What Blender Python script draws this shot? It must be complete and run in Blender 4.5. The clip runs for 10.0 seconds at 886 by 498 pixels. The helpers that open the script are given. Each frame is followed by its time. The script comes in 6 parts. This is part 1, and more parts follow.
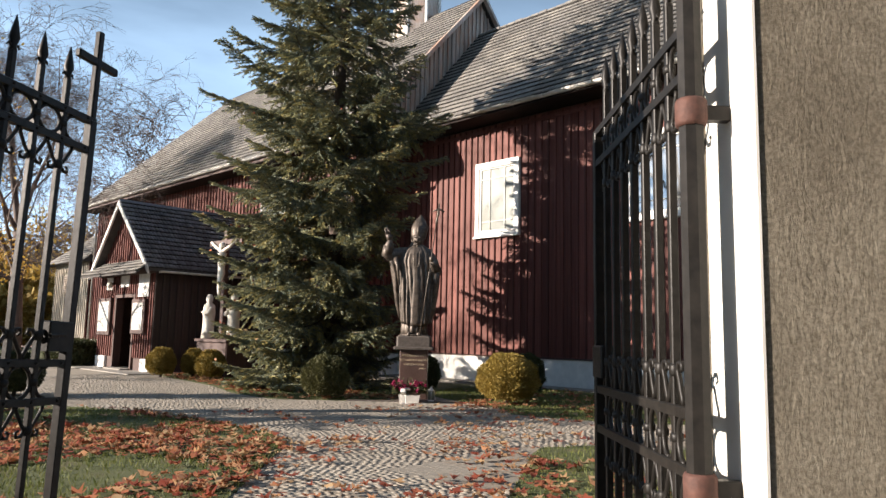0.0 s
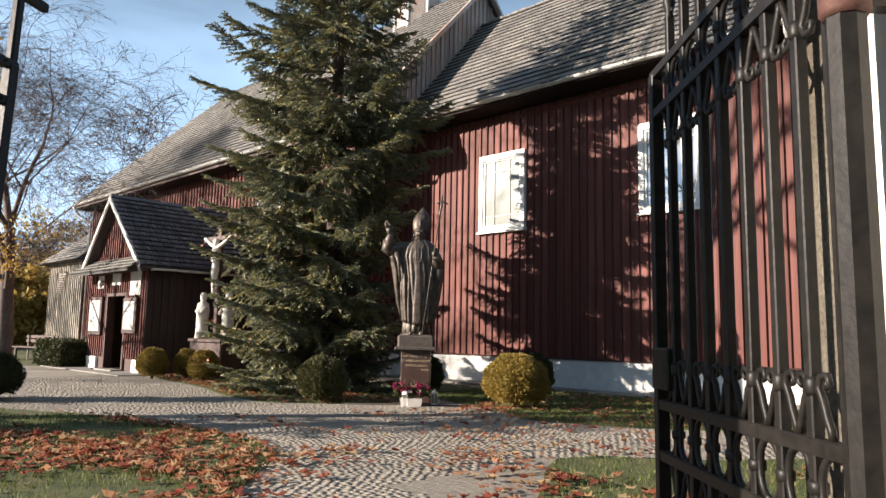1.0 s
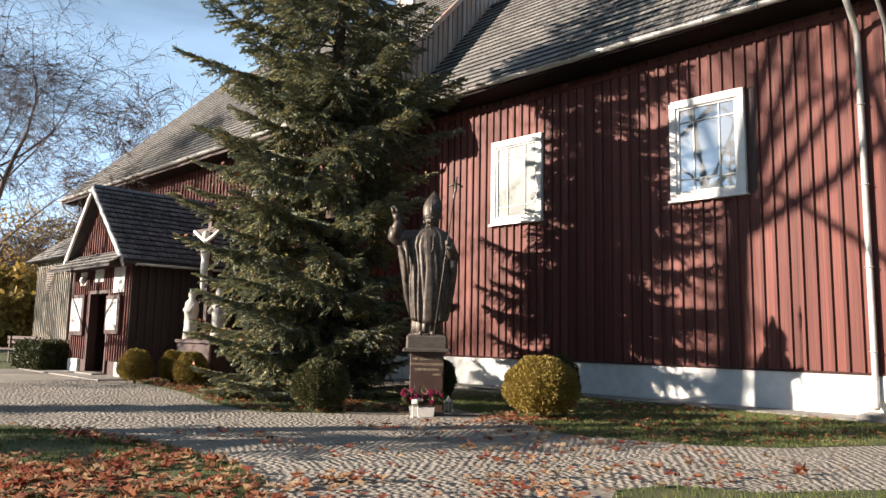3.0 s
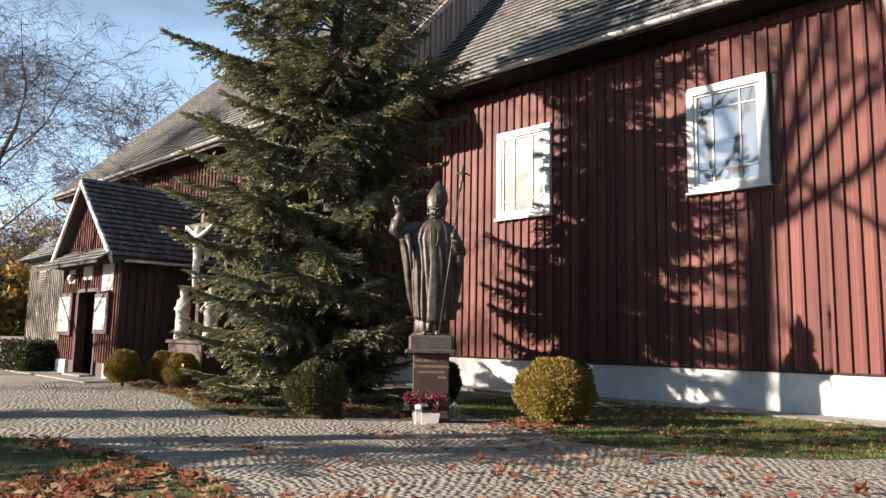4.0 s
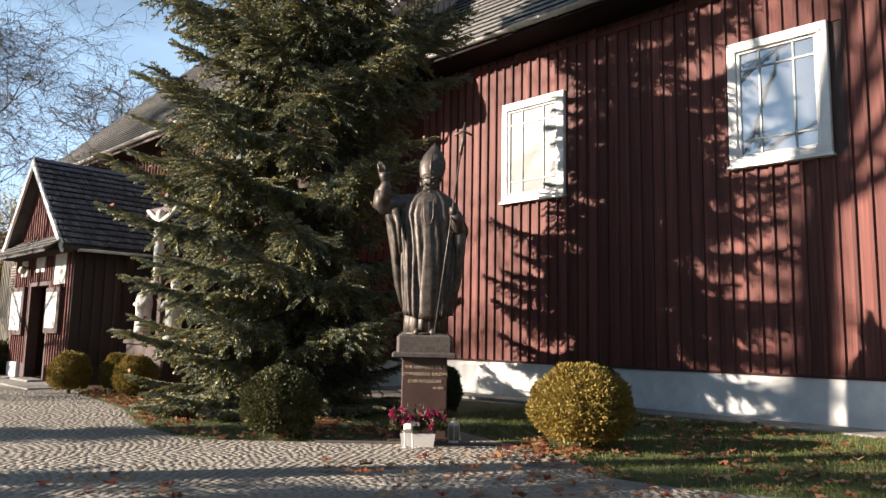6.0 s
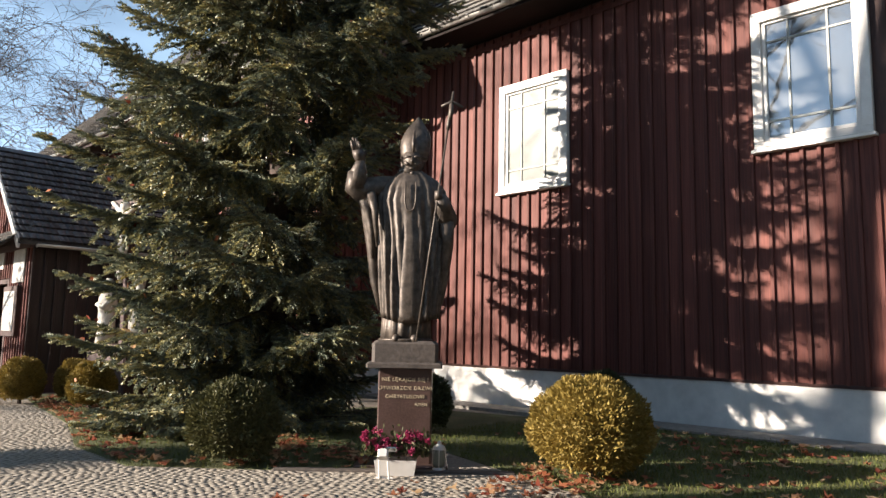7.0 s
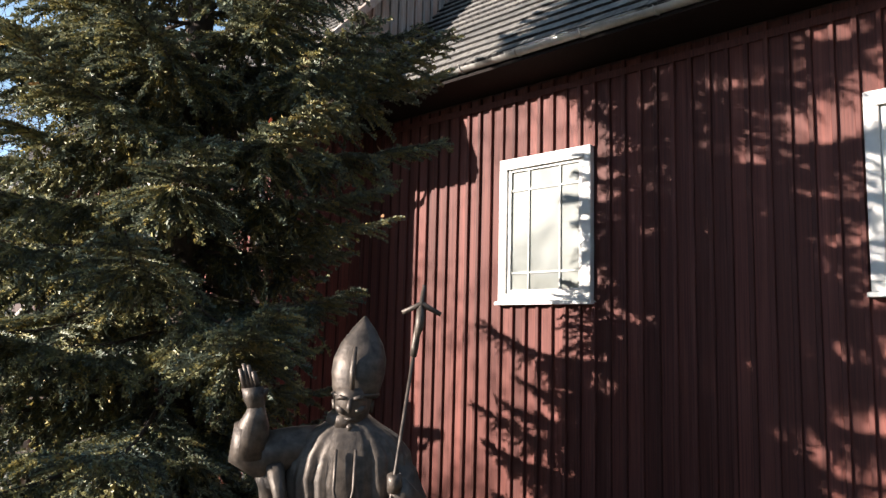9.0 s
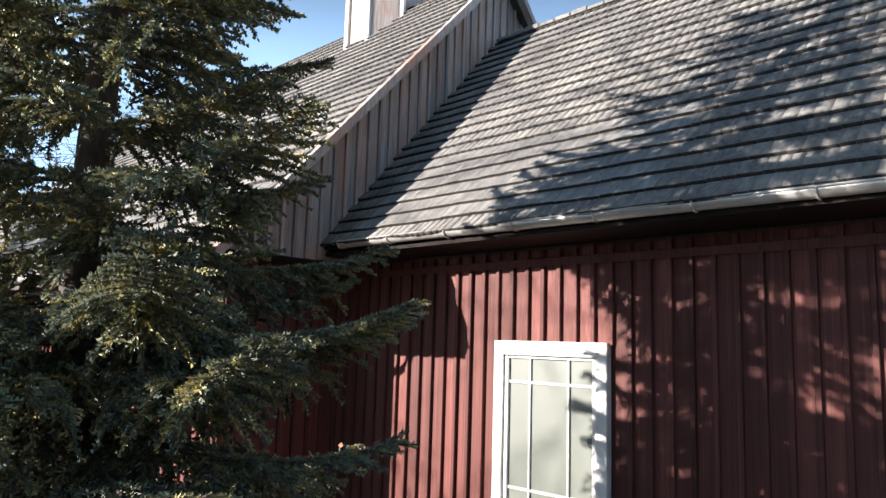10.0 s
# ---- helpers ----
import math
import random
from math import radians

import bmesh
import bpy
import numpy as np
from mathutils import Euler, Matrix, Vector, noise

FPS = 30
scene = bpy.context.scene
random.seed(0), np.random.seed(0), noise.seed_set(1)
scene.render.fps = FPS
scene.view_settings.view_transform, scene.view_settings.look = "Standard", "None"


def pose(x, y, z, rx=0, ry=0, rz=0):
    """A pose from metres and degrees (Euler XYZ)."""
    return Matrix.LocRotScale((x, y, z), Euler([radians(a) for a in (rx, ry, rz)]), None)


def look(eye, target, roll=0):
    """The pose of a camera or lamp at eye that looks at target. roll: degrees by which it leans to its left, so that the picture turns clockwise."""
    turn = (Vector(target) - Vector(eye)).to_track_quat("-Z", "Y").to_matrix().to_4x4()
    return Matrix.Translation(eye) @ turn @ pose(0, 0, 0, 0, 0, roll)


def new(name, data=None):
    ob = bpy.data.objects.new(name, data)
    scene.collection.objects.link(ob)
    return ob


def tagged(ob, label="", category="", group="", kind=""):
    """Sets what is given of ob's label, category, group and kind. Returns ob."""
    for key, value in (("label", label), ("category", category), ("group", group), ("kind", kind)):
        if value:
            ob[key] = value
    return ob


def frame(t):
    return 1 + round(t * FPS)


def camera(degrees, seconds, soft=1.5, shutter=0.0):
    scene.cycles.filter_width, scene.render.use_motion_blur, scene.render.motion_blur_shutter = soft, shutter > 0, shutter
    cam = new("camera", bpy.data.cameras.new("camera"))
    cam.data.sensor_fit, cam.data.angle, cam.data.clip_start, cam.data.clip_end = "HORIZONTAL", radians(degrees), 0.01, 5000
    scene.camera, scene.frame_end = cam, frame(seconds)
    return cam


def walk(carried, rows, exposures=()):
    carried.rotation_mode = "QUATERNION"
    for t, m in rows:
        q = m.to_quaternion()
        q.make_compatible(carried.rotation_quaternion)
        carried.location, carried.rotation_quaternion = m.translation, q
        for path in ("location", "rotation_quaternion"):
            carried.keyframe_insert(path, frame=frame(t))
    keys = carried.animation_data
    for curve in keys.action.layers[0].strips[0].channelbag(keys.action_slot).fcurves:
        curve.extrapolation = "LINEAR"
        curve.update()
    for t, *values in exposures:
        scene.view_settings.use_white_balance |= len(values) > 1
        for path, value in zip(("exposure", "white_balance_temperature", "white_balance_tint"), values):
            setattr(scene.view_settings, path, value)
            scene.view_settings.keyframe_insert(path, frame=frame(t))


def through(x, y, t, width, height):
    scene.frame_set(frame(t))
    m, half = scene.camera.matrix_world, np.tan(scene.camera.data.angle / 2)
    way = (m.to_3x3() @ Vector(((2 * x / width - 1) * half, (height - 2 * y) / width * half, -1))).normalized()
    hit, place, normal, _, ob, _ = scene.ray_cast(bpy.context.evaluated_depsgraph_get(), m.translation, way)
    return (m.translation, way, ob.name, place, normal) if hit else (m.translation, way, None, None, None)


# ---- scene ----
cam = camera(64.0, 10.0)
PATH = [
    (0, (1.019, 0.204, 1.141), (-0.355, 1.637, 1.383), 1.2),
    (0.5, (0.778, 0.419, 1.138), (-0.596, 1.852, 1.379), 1.1),
    (1, (0.506, 0.675, 1.141), (-0.87, 2.107, 1.381), 1.1),
    (1.5, (0.205, 0.911, 1.138), (-1.17, 2.344, 1.38), 1.2),
    (2, (-0.064, 1.135, 1.127), (-1.439, 2.567, 1.369), 1.2),
    (2.5, (-0.345, 1.34, 1.117), (-1.72, 2.772, 1.361), 1.1),
    (4, (-1.196, 2.029, 1.108), (-2.571, 3.461, 1.353), 1.1),
    (4.5, (-1.498, 2.335, 1.124), (-2.874, 3.767, 1.366), 1.1),
    (5, (-1.844, 2.672, 1.114), (-3.219, 4.104, 1.357), 1.1),
    (6.5, (-2.879, 3.926, 1.117), (-4.251, 5.36, 1.36), 1.1),
    (7, (-3.243, 4.425, 1.185), (-4.616, 5.859, 1.427), 1.1),
    (7.5, (-3.647, 4.961, 1.298), (-5.017, 6.399, 1.538), 1.1),
    (8, (-4.058, 5.498, 1.895), (-5.427, 6.937, 2.133), 1.2),
    (8.5, (-4.543, 6.027, 2.519), (-5.909, 7.467, 2.763), 1.3),
    (9, (-5.058, 6.519, 3.225), (-6.421, 7.963, 3.467), 1.5),
    (9.5, (-5.56, 7.06, 4.26), (-6.915, 8.508, 4.513), 1.6),
    (10, (-5.925, 7.82, 5.561), (-7.306, 9.241, 5.83), 1.8),
]
walk(cam, [(t, look(eye, target, roll)) for t, eye, target, roll in PATH], [(0, 1.52, 6500, 10), (8.4, 1.54, 6500, 10), (9.4, 1.60, 5950, 10), (10, 1.75, 5900, 10)])


# ---- world, sun ----
LIGHT = Vector((0.656, 1.0, -0.36)).normalized()
world = bpy.data.worlds.new("sky")
scene.world = world
world.use_nodes = True
wn, wl = world.node_tree.nodes, world.node_tree.links
sky = wn.new("ShaderNodeTexSky")
sky.sky_type = "NISHITA"
sky.sun_disc = False
sky.sun_elevation = math.asin(-LIGHT.z)
sky.sun_rotation = math.atan2(-LIGHT.x, -LIGHT.y)
sky.dust_density, sky.air_density, sky.ozone_density = 0.2, 1.0, 2.0
# thin high cloud over the clear sky
w_tc, w_map, w_no, w_ramp, w_mix = (wn.new("ShaderNode" + k) for k in ("TexCoord", "Mapping", "TexNoise", "ValToRGB", "Mix"))
w_map.inputs["Scale"].default_value = (1.2, 1.2, 4.5)
w_no.inputs["Scale"].default_value, w_no.inputs["Detail"].default_value = 2.4, 7
w_ramp.color_ramp.elements[0].position, w_ramp.color_ramp.elements[0].color = 0.42, (0.55, 0.55, 0.55, 1)
w_ramp.color_ramp.elements[1].position, w_ramp.color_ramp.elements[1].color = 0.68, (0.95, 0.95, 0.95, 1)
w_mix.data_type = "RGBA"
w_mix.inputs[7].default_value = (21.0, 30.0, 41.0, 1)
wl.new(w_tc.outputs["Generated"], w_map.inputs["Vector"])
wl.new(w_map.outputs["Vector"], w_no.inputs["Vector"])
wl.new(w_no.outputs["Fac"], w_ramp.inputs["Fac"])
w_sep, w_low, w_mul = wn.new("ShaderNodeSeparateXYZ"), wn.new("ShaderNodeMapRange"), wn.new("ShaderNodeMath")
w_low.inputs["From Min"].default_value, w_low.inputs["From Max"].default_value = 0.0, 0.44
w_low.inputs["To Min"].default_value, w_low.inputs["To Max"].default_value = 1.0, 0.14
w_mul.operation = "MULTIPLY"
wl.new(w_tc.outputs["Generated"], w_sep.inputs[0])
wl.new(w_sep.outputs["Z"], w_low.inputs["Value"])
wl.new(w_ramp.outputs["Color"], w_mul.inputs[0])
wl.new(w_low.outputs[0], w_mul.inputs[1])
wl.new(w_mul.outputs[0], w_mix.inputs[0])
wl.new(sky.outputs["Color"], w_mix.inputs[6])
wl.new(w_mix.outputs[2], wn["Background"].inputs["Color"])
wn["Background"].inputs["Strength"].default_value = 0.0285
sun = new("sun", bpy.data.lights.new("sun", "SUN"))
sun.data.energy, sun.data.angle, sun.data.color = 5.0, radians(0.55), (1.0, 0.87, 0.75)
sun.matrix_world = look((0, 0, 30), Vector((0, 0, 30)) + LIGHT)


# ---- materials ----
def material(name, rough=0.7, metal=0.0, spec=0.5):
    m = bpy.data.materials.new(name)
    m.use_nodes = True
    p = m.node_tree.nodes["Principled BSDF"]
    p.inputs["Roughness"].default_value, p.inputs["Metallic"].default_value = rough, metal
    p.inputs["Specular IOR Level"].default_value = spec
    return m, m.node_tree.nodes, m.node_tree.links, p


def ramp(n, l, fac, stops):
    r = n.new("ShaderNodeValToRGB")
    e = r.color_ramp.elements
    while len(e) < len(stops):
        e.new(0.5)
    for k, (at, c) in enumerate(stops):
        e[k].position, e[k].color = at, (*c, 1)
    l.new(fac, r.inputs["Fac"])
    return r.outputs["Color"]


def coords(n, l, stretch=(1, 1, 1), kind="Object"):
    tc, mp = n.new("ShaderNodeTexCoord"), n.new("ShaderNodeMapping")
    mp.inputs["Scale"].default_value = stretch
    oi, ad = n.new("ShaderNodeObjectInfo"), n.new("ShaderNodeVectorMath")
    ad.operation = "MULTIPLY_ADD"
    ad.inputs[1].default_value = (37, 23, 11)
    l.new(oi.outputs["Random"], ad.inputs[0])
    l.new(tc.outputs[kind], ad.inputs[2])
    l.new(ad.outputs[0], mp.inputs["Vector"])
    return mp.outputs["Vector"]


def noise_fac(n, l, vec, scale, detail=6, rough=0.6):
    t = n.new("ShaderNodeTexNoise")
    t.inputs["Scale"].default_value, t.inputs["Detail"].default_value, t.inputs["Roughness"].default_value = scale, detail, rough
    l.new(vec, t.inputs["Vector"])
    return t.outputs["Fac"]


def mixed(n, l, a, b, fac, mode="MIX"):
    m = n.new("ShaderNodeMix")
    m.data_type, m.blend_type = "RGBA", mode
    for sock, v in ((m.inputs[6], a), (m.inputs[7], b)):
        if isinstance(v, tuple):
            sock.default_value = (*v, 1)
        else:
            l.new(v, sock)
    if isinstance(fac, float):
        m.inputs[0].default_value = fac
    else:
        l.new(fac, m.inputs[0])
    return m.outputs[2]


def bumped(n, l, p, height, strength, dist=0.01):
    b = n.new("ShaderNodeBump")
    b.inputs["Strength"].default_value, b.inputs["Distance"].default_value = strength, dist
    l.new(height, b.inputs["Height"])
    l.new(b.outputs["Normal"], p.inputs["Normal"])


def simple(name, lo, hi, scale=20.0, rough=0.7, metal=0.0, spec=0.5, stretch=(1, 1, 1), bump=0.2, big=None, piece=0.0, island=0.0, patch=None):
    """Two-scale mottled surface; piece and island vary the brightness from object to object and from island to island."""
    m, n, l, p = material(name, rough, metal, spec)
    v = coords(n, l, stretch)
    f = noise_fac(n, l, v, scale)
    c = ramp(n, l, f, [(0.3, lo), (0.7, hi)])
    g = noise_fac(n, l, v, big or scale * 0.08, 3)
    c = mixed(n, l, c, ramp(n, l, g, [(0.35, (0.62, 0.6, 0.58)), (0.65, (1.0, 1.0, 1.0))]), 0.6, "MULTIPLY")
    if patch:
        tint, size, lo_at, hi_at = patch
        c = mixed(n, l, c, tint, ramp(n, l, noise_fac(n, l, coords(n, l), size, 8, 0.68), [(lo_at, (0, 0, 0)), (hi_at, (0.75, 0.75, 0.75))]))
    for amount, node, sock in ((piece, "ShaderNodeObjectInfo", "Random"), (island, "ShaderNodeNewGeometry", "Random Per Island")):
        if amount:
            o = n.new(node)
            c = mixed(n, l, c, ramp(n, l, o.outputs[sock], [(0.0, (1 - amount,) * 3), (1.0, (1 + amount * 0.4,) * 3)]), 1.0, "MULTIPLY")
    l.new(c, p.inputs["Base Color"])
    if bump:
        bumped(n, l, p, f, bump)
    return m


def foliage(name, stops, rough=0.6, through=0.25):
    """Leaf material: colour by leaf clump, some light passing through."""
    m, n, l, p = material(name, rough, 0.0, 0.3)
    g = n.new("ShaderNodeNewGeometry")
    v = coords(n, l)
    f = noise_fac(n, l, v, 1.6, 4)
    mx = n.new("ShaderNodeMath")
    mx.operation = "MULTIPLY_ADD"
    mx.inputs[1].default_value, mx.inputs[2].default_value = 0.55, 0.0
    l.new(g.outputs["Random Per Island"], mx.inputs[0])
    ad = n.new("ShaderNodeMath")
    ad.operation = "MULTIPLY_ADD"
    ad.inputs[1].default_value = 0.5
    l.new(f, ad.inputs[0])
    l.new(mx.outputs[0], ad.inputs[2])
    c = ramp(n, l, ad.outputs[0], stops)
    l.new(c, p.inputs["Base Color"])
    t = n.new("ShaderNodeBsdfTranslucent")
    l.new(c, t.inputs["Color"])
    ms = n.new("ShaderNodeMixShader")
    ms.inputs[0].default_value = through
    l.new(p.outputs[0], ms.inputs[1])
    l.new(t.outputs[0], ms.inputs[2])
    l.new(ms.outputs[0], n["Material Output"].inputs["Surface"])
    return m


BOARD = simple("red_brown_boards", (0.108, 0.036, 0.030), (0.224, 0.075, 0.057), 9, 0.6, spec=0.22, stretch=(6, 6, 0.5), bump=0.25, big=0.8, piece=0.35)
BATTEN = simple("red_brown_battens", (0.09, 0.031, 0.026), (0.18, 0.064, 0.051), 9, 0.62, spec=0.22, stretch=(6, 6, 0.5), bump=0.25, big=0.8, piece=0.3)
GREYBOARD = simple("weathered_grey_boards", (0.26, 0.215, 0.185), (0.54, 0.47, 0.42), 7, 0.8, stretch=(6, 6, 0.4), bump=0.3, big=0.9, piece=0.3, patch=((0.40, 0.20, 0.125), 1.1, 0.46, 0.64))
# dark boards; the shade on the porch's side wall is mixed into this colour
PORCHBOARD_SHADED = simple("dark_porch_boards", (0.018, 0.009, 0.008), (0.045, 0.020, 0.017), 9, 0.62, stretch=(6, 6, 0.5), bump=0.25, big=0.8, piece=0.35)
INK = simple("grey_print", (0.20, 0.20, 0.20), (0.34, 0.34, 0.33), 20, 0.7, bump=0.0)
# eave wood near black: the deep shade under the roofs, put into its colour
SHADEWOOD = simple("tarred_eave_wood", (0.010, 0.007, 0.006), (0.026, 0.017, 0.015), 8, 0.8, spec=0.2, stretch=(5, 5, 1), bump=0.2)
DARKWOOD = simple("dark_wood", (0.035, 0.016, 0.013), (0.08, 0.035, 0.026), 8, 0.65, stretch=(5, 5, 1), bump=0.2)
SHINGLE = simple("grey_wood_shingles", (0.105, 0.101, 0.097), (0.265, 0.250, 0.230), 14, 0.85, stretch=(2, 1, 1), bump=0.45, big=0.9, island=0.07, piece=0.08, patch=((0.32, 0.30, 0.255), 1.3, 0.46, 0.66))
# dark end grain, with the shade line under each course put into its colour
SHADED_ENDS = simple("dark_shingle_ends", (0.018, 0.016, 0.015), (0.045, 0.041, 0.038), 30, 0.9, bump=0.3)
SHINGLE_DARK = simple("dark_slate_shingles", (0.09, 0.094, 0.108), (0.21, 0.215, 0.23), 14, 0.7, stretch=(3, 1, 1), bump=0.3, big=0.6, island=0.4)
ROOFDECK = simple("roof_deck", (0.05, 0.046, 0.043), (0.09, 0.083, 0.078), 5, 0.9)
PLASTER = simple("white_plaster", (0.66, 0.66, 0.64), (0.82, 0.81, 0.78), 6, 0.85, bump=0.15, big=0.7)
REVEAL = simple("white_lime_wash", (0.74, 0.72, 0.66), (0.86, 0.84, 0.78), 4, 0.85, bump=0.12, big=0.8)
BARPAINT = simple("grey_green_bar_paint", (0.40, 0.41, 0.38), (0.52, 0.53, 0.49), 12, 0.5, bump=0.05)
FRAMEPAINT = simple("white_paint", (0.72, 0.70, 0.66), (0.82, 0.80, 0.76), 12, 0.45, bump=0.05)
ZINC = simple("pale_zinc", (0.52, 0.50, 0.46), (0.68, 0.66, 0.62), 10, 0.42, 0.35, bump=0.06)
CONCRETE = simple("concrete", (0.20, 0.185, 0.165), (0.33, 0.31, 0.28), 12, 0.9, bump=0.3)
IRON = simple("black_wrought_iron", (0.007, 0.0065, 0.006), (0.018, 0.016, 0.014), 30, 0.45, 0.0, 0.22, bump=0.15)
RUST = simple("rusty_collar", (0.05, 0.022, 0.017), (0.12, 0.052, 0.038), 24, 0.75, 0.2, bump=0.4)
BRONZE = simple("dark_bronze", (0.045, 0.036, 0.030), (0.160, 0.130, 0.105), 16, 0.5, 0.4, bump=0.55, big=3.0)
GRANITE = simple("brown_granite", (0.058, 0.034, 0.029), (0.105, 0.066, 0.056), 60, 0.32, bump=0.05)
STONECAP = simple("dark_stone", (0.05, 0.04, 0.034), (0.105, 0.086, 0.073), 22, 0.75, bump=0.4)
GOLD = simple("gilt_letters", (0.66, 0.54, 0.36), (0.82, 0.70, 0.50), 30, 0.45, 0.1, bump=0.0)
WHITESTONE = simple("white_statue_stone", (0.62, 0.58, 0.50), (0.80, 0.76, 0.68), 9, 0.75, bump=0.1)
BARK = simple("spruce_bark", (0.055, 0.038, 0.03), (0.12, 0.09, 0.072), 25, 0.9, bump=0.6, stretch=(1, 1, 0.4))
GREYBARK = simple("grey_bark", (0.075, 0.055, 0.047), (0.17, 0.130, 0.112), 20, 0.9, bump=0.4, stretch=(1, 1, 0.4))
PLANK = simple("bleached_planks", (0.16, 0.13, 0.10), (0.58, 0.52, 0.43), 5, 0.85, stretch=(5, 5, 0.5), bump=0.25, piece=0.3)
SPRUCE = foliage("spruce_needles", [(0.12, (0.086, 0.114, 0.096)), (0.44, (0.208, 0.236, 0.170)), (0.70, (0.37, 0.35, 0.165)), (0.98, (0.60, 0.44, 0.13))], 0.42, 0.16)
THUJA = foliage("golden_thuja", [(0.1, (0.16, 0.115, 0.026)), (0.5, (0.25, 0.180, 0.042)), (0.9, (0.36, 0.265, 0.066))], 0.65, 0.25)
BOX = foliage("dark_green_bush", [(0.1, (0.022, 0.028, 0.012)), (0.5, (0.045, 0.052, 0.02)), (0.9, (0.085, 0.085, 0.03))], 0.55, 0.15)
OLIVE = foliage("olive_green_bush", [(0.1, (0.036, 0.040, 0.016)), (0.5, (0.08, 0.08, 0.030)), (0.9, (0.14, 0.128, 0.05))], 0.55, 0.15)
GRASS = foliage("grass_blades", [(0.1, (0.046, 0.066, 0.014)), (0.5, (0.105, 0.130, 0.030)), (0.9, (0.21, 0.20, 0.062))], 0.6, 0.3)
LEAF = foliage("fallen_maple_leaves", [(0.12, (0.13, 0.028, 0.018)), (0.34, (0.28, 0.068, 0.038)), (0.54, (0.38, 0.150, 0.070)), (0.74, (0.46, 0.29, 0.15)), (0.95, (0.56, 0.43, 0.26))], 0.6, 0.15)
AUTUMN = foliage("yellow_autumn_leaves", [(0.1, (0.24, 0.12, 0.02)), (0.5, (0.45, 0.26, 0.04)), (0.9, (0.55, 0.38, 0.09))], 0.6, 0.35)
WOODS = foliage("far_autumn_woods", [(0.1, (0.16, 0.11, 0.03)), (0.5, (0.38, 0.25, 0.06)), (0.9, (0.52, 0.38, 0.12))], 0.7, 0.35)
PINK = foliage("pink_flowers", [(0.1, (0.17, 0.012, 0.050)), (0.5, (0.33, 0.030, 0.10)), (0.9, (0.45, 0.10, 0.17))], 0.5, 0.2)


def ground_material():
    m, n, l, p = material("soil_and_moss", 0.95)
    v = coords(n, l)
    a = ramp(n, l, noise_fac(n, l, v, 2.2), [(0.3, (0.050, 0.066, 0.018)), (0.55, (0.085, 0.095, 0.028)), (0.75, (0.12, 0.09, 0.045))])
    c = mixed(n, l, a, ramp(n, l, noise_fac(n, l, v, 60), [(0.3, (0.6, 0.6, 0.6)), (0.7, (1.1, 1.1, 1.1))]), 0.8, "MULTIPLY")
    l.new(c, p.inputs["Base Color"])
    bumped(n, l, p, noise_fac(n, l, v, 40), 0.6, 0.02)
    return m


def stucco_material():
    m, n, l, p = material("rough_grey_stucco", 0.95)
    v = coords(n, l)
    c = ramp(n, l, noise_fac(n, l, v, 90, 8), [(0.36, (0.20, 0.168, 0.12)), (0.62, (0.37, 0.325, 0.25))])
    c = mixed(n, l, c, ramp(n, l, noise_fac(n, l, v, 2.2, 3), [(0.4, (0.55, 0.52, 0.48)), (0.62, (1.0, 1.0, 1.0))]), 0.7, "MULTIPLY")
    l.new(c, p.inputs["Base Color"])
    bumped(n, l, p, noise_fac(n, l, coords(n, l, (1, 1, 0.45)), 60, 12, 0.72), 1.0, 0.05)
    return m


def glass_material(name, body, gloss):
    m, n, l, p = material(name, 0.5)
    p.inputs["Base Color"].default_value = (*body, 1)
    g = n.new("ShaderNodeBsdfGlossy")
    g.inputs["Roughness"].default_value = 0.03
    g.inputs["Color"].default_value = (0.9, 0.95, 1, 1)
    f = n.new("ShaderNodeLayerWeight")
    f.inputs["Blend"].default_value = gloss
    ms = n.new("ShaderNodeMixShader")
    l.new(f.outputs["Fresnel"], ms.inputs[0])
    l.new(p.outputs[0], ms.inputs[1])
    l.new(g.outputs[0], ms.inputs[2])
    l.new(ms.outputs[0], n["Material Output"].inputs["Surface"])
    b = n.new("ShaderNodeBump")
    b.inputs["Strength"].default_value, b.inputs["Distance"].default_value = 0.12, 0.02
    l.new(noise_fac(n, l, coords(n, l), 1.5, 2), b.inputs["Height"])
    l.new(b.outputs["Normal"], g.inputs["Normal"])
    return m


GROUND, STUCCO = ground_material(), stucco_material()
GLASS = glass_material("window_glass", (0.03, 0.04, 0.045), 0.72)
GLASS_CURTAIN = glass_material("curtained_glass", (0.13, 0.142, 0.115), 0.26)
SETT = simple("granite_setts", (0.18, 0.158, 0.128), (0.315, 0.280, 0.232), 30, 0.85, bump=0.1, big=0.5, island=0.07, piece=0.07)
SAND = simple("sandy_joints", (0.215, 0.188, 0.150), (0.33, 0.293, 0.238), 40, 0.95, bump=0.1, big=1.0)
PAPER = simple("paper_notices", (0.46, 0.445, 0.415), (0.60, 0.585, 0.55), 18, 0.6, bump=0.0, big=5)


# ---- mesh helpers ----
def mesh_of(name, verts, faces, mat, smooth=False):
    me = bpy.data.meshes.new(name)
    me.from_pydata([tuple(v) for v in verts], [], [tuple(f) for f in faces])
    me.materials.append(mat)
    if smooth:
        me.polygons.foreach_set("use_smooth", [True] * len(me.polygons))
    me.update()
    return me


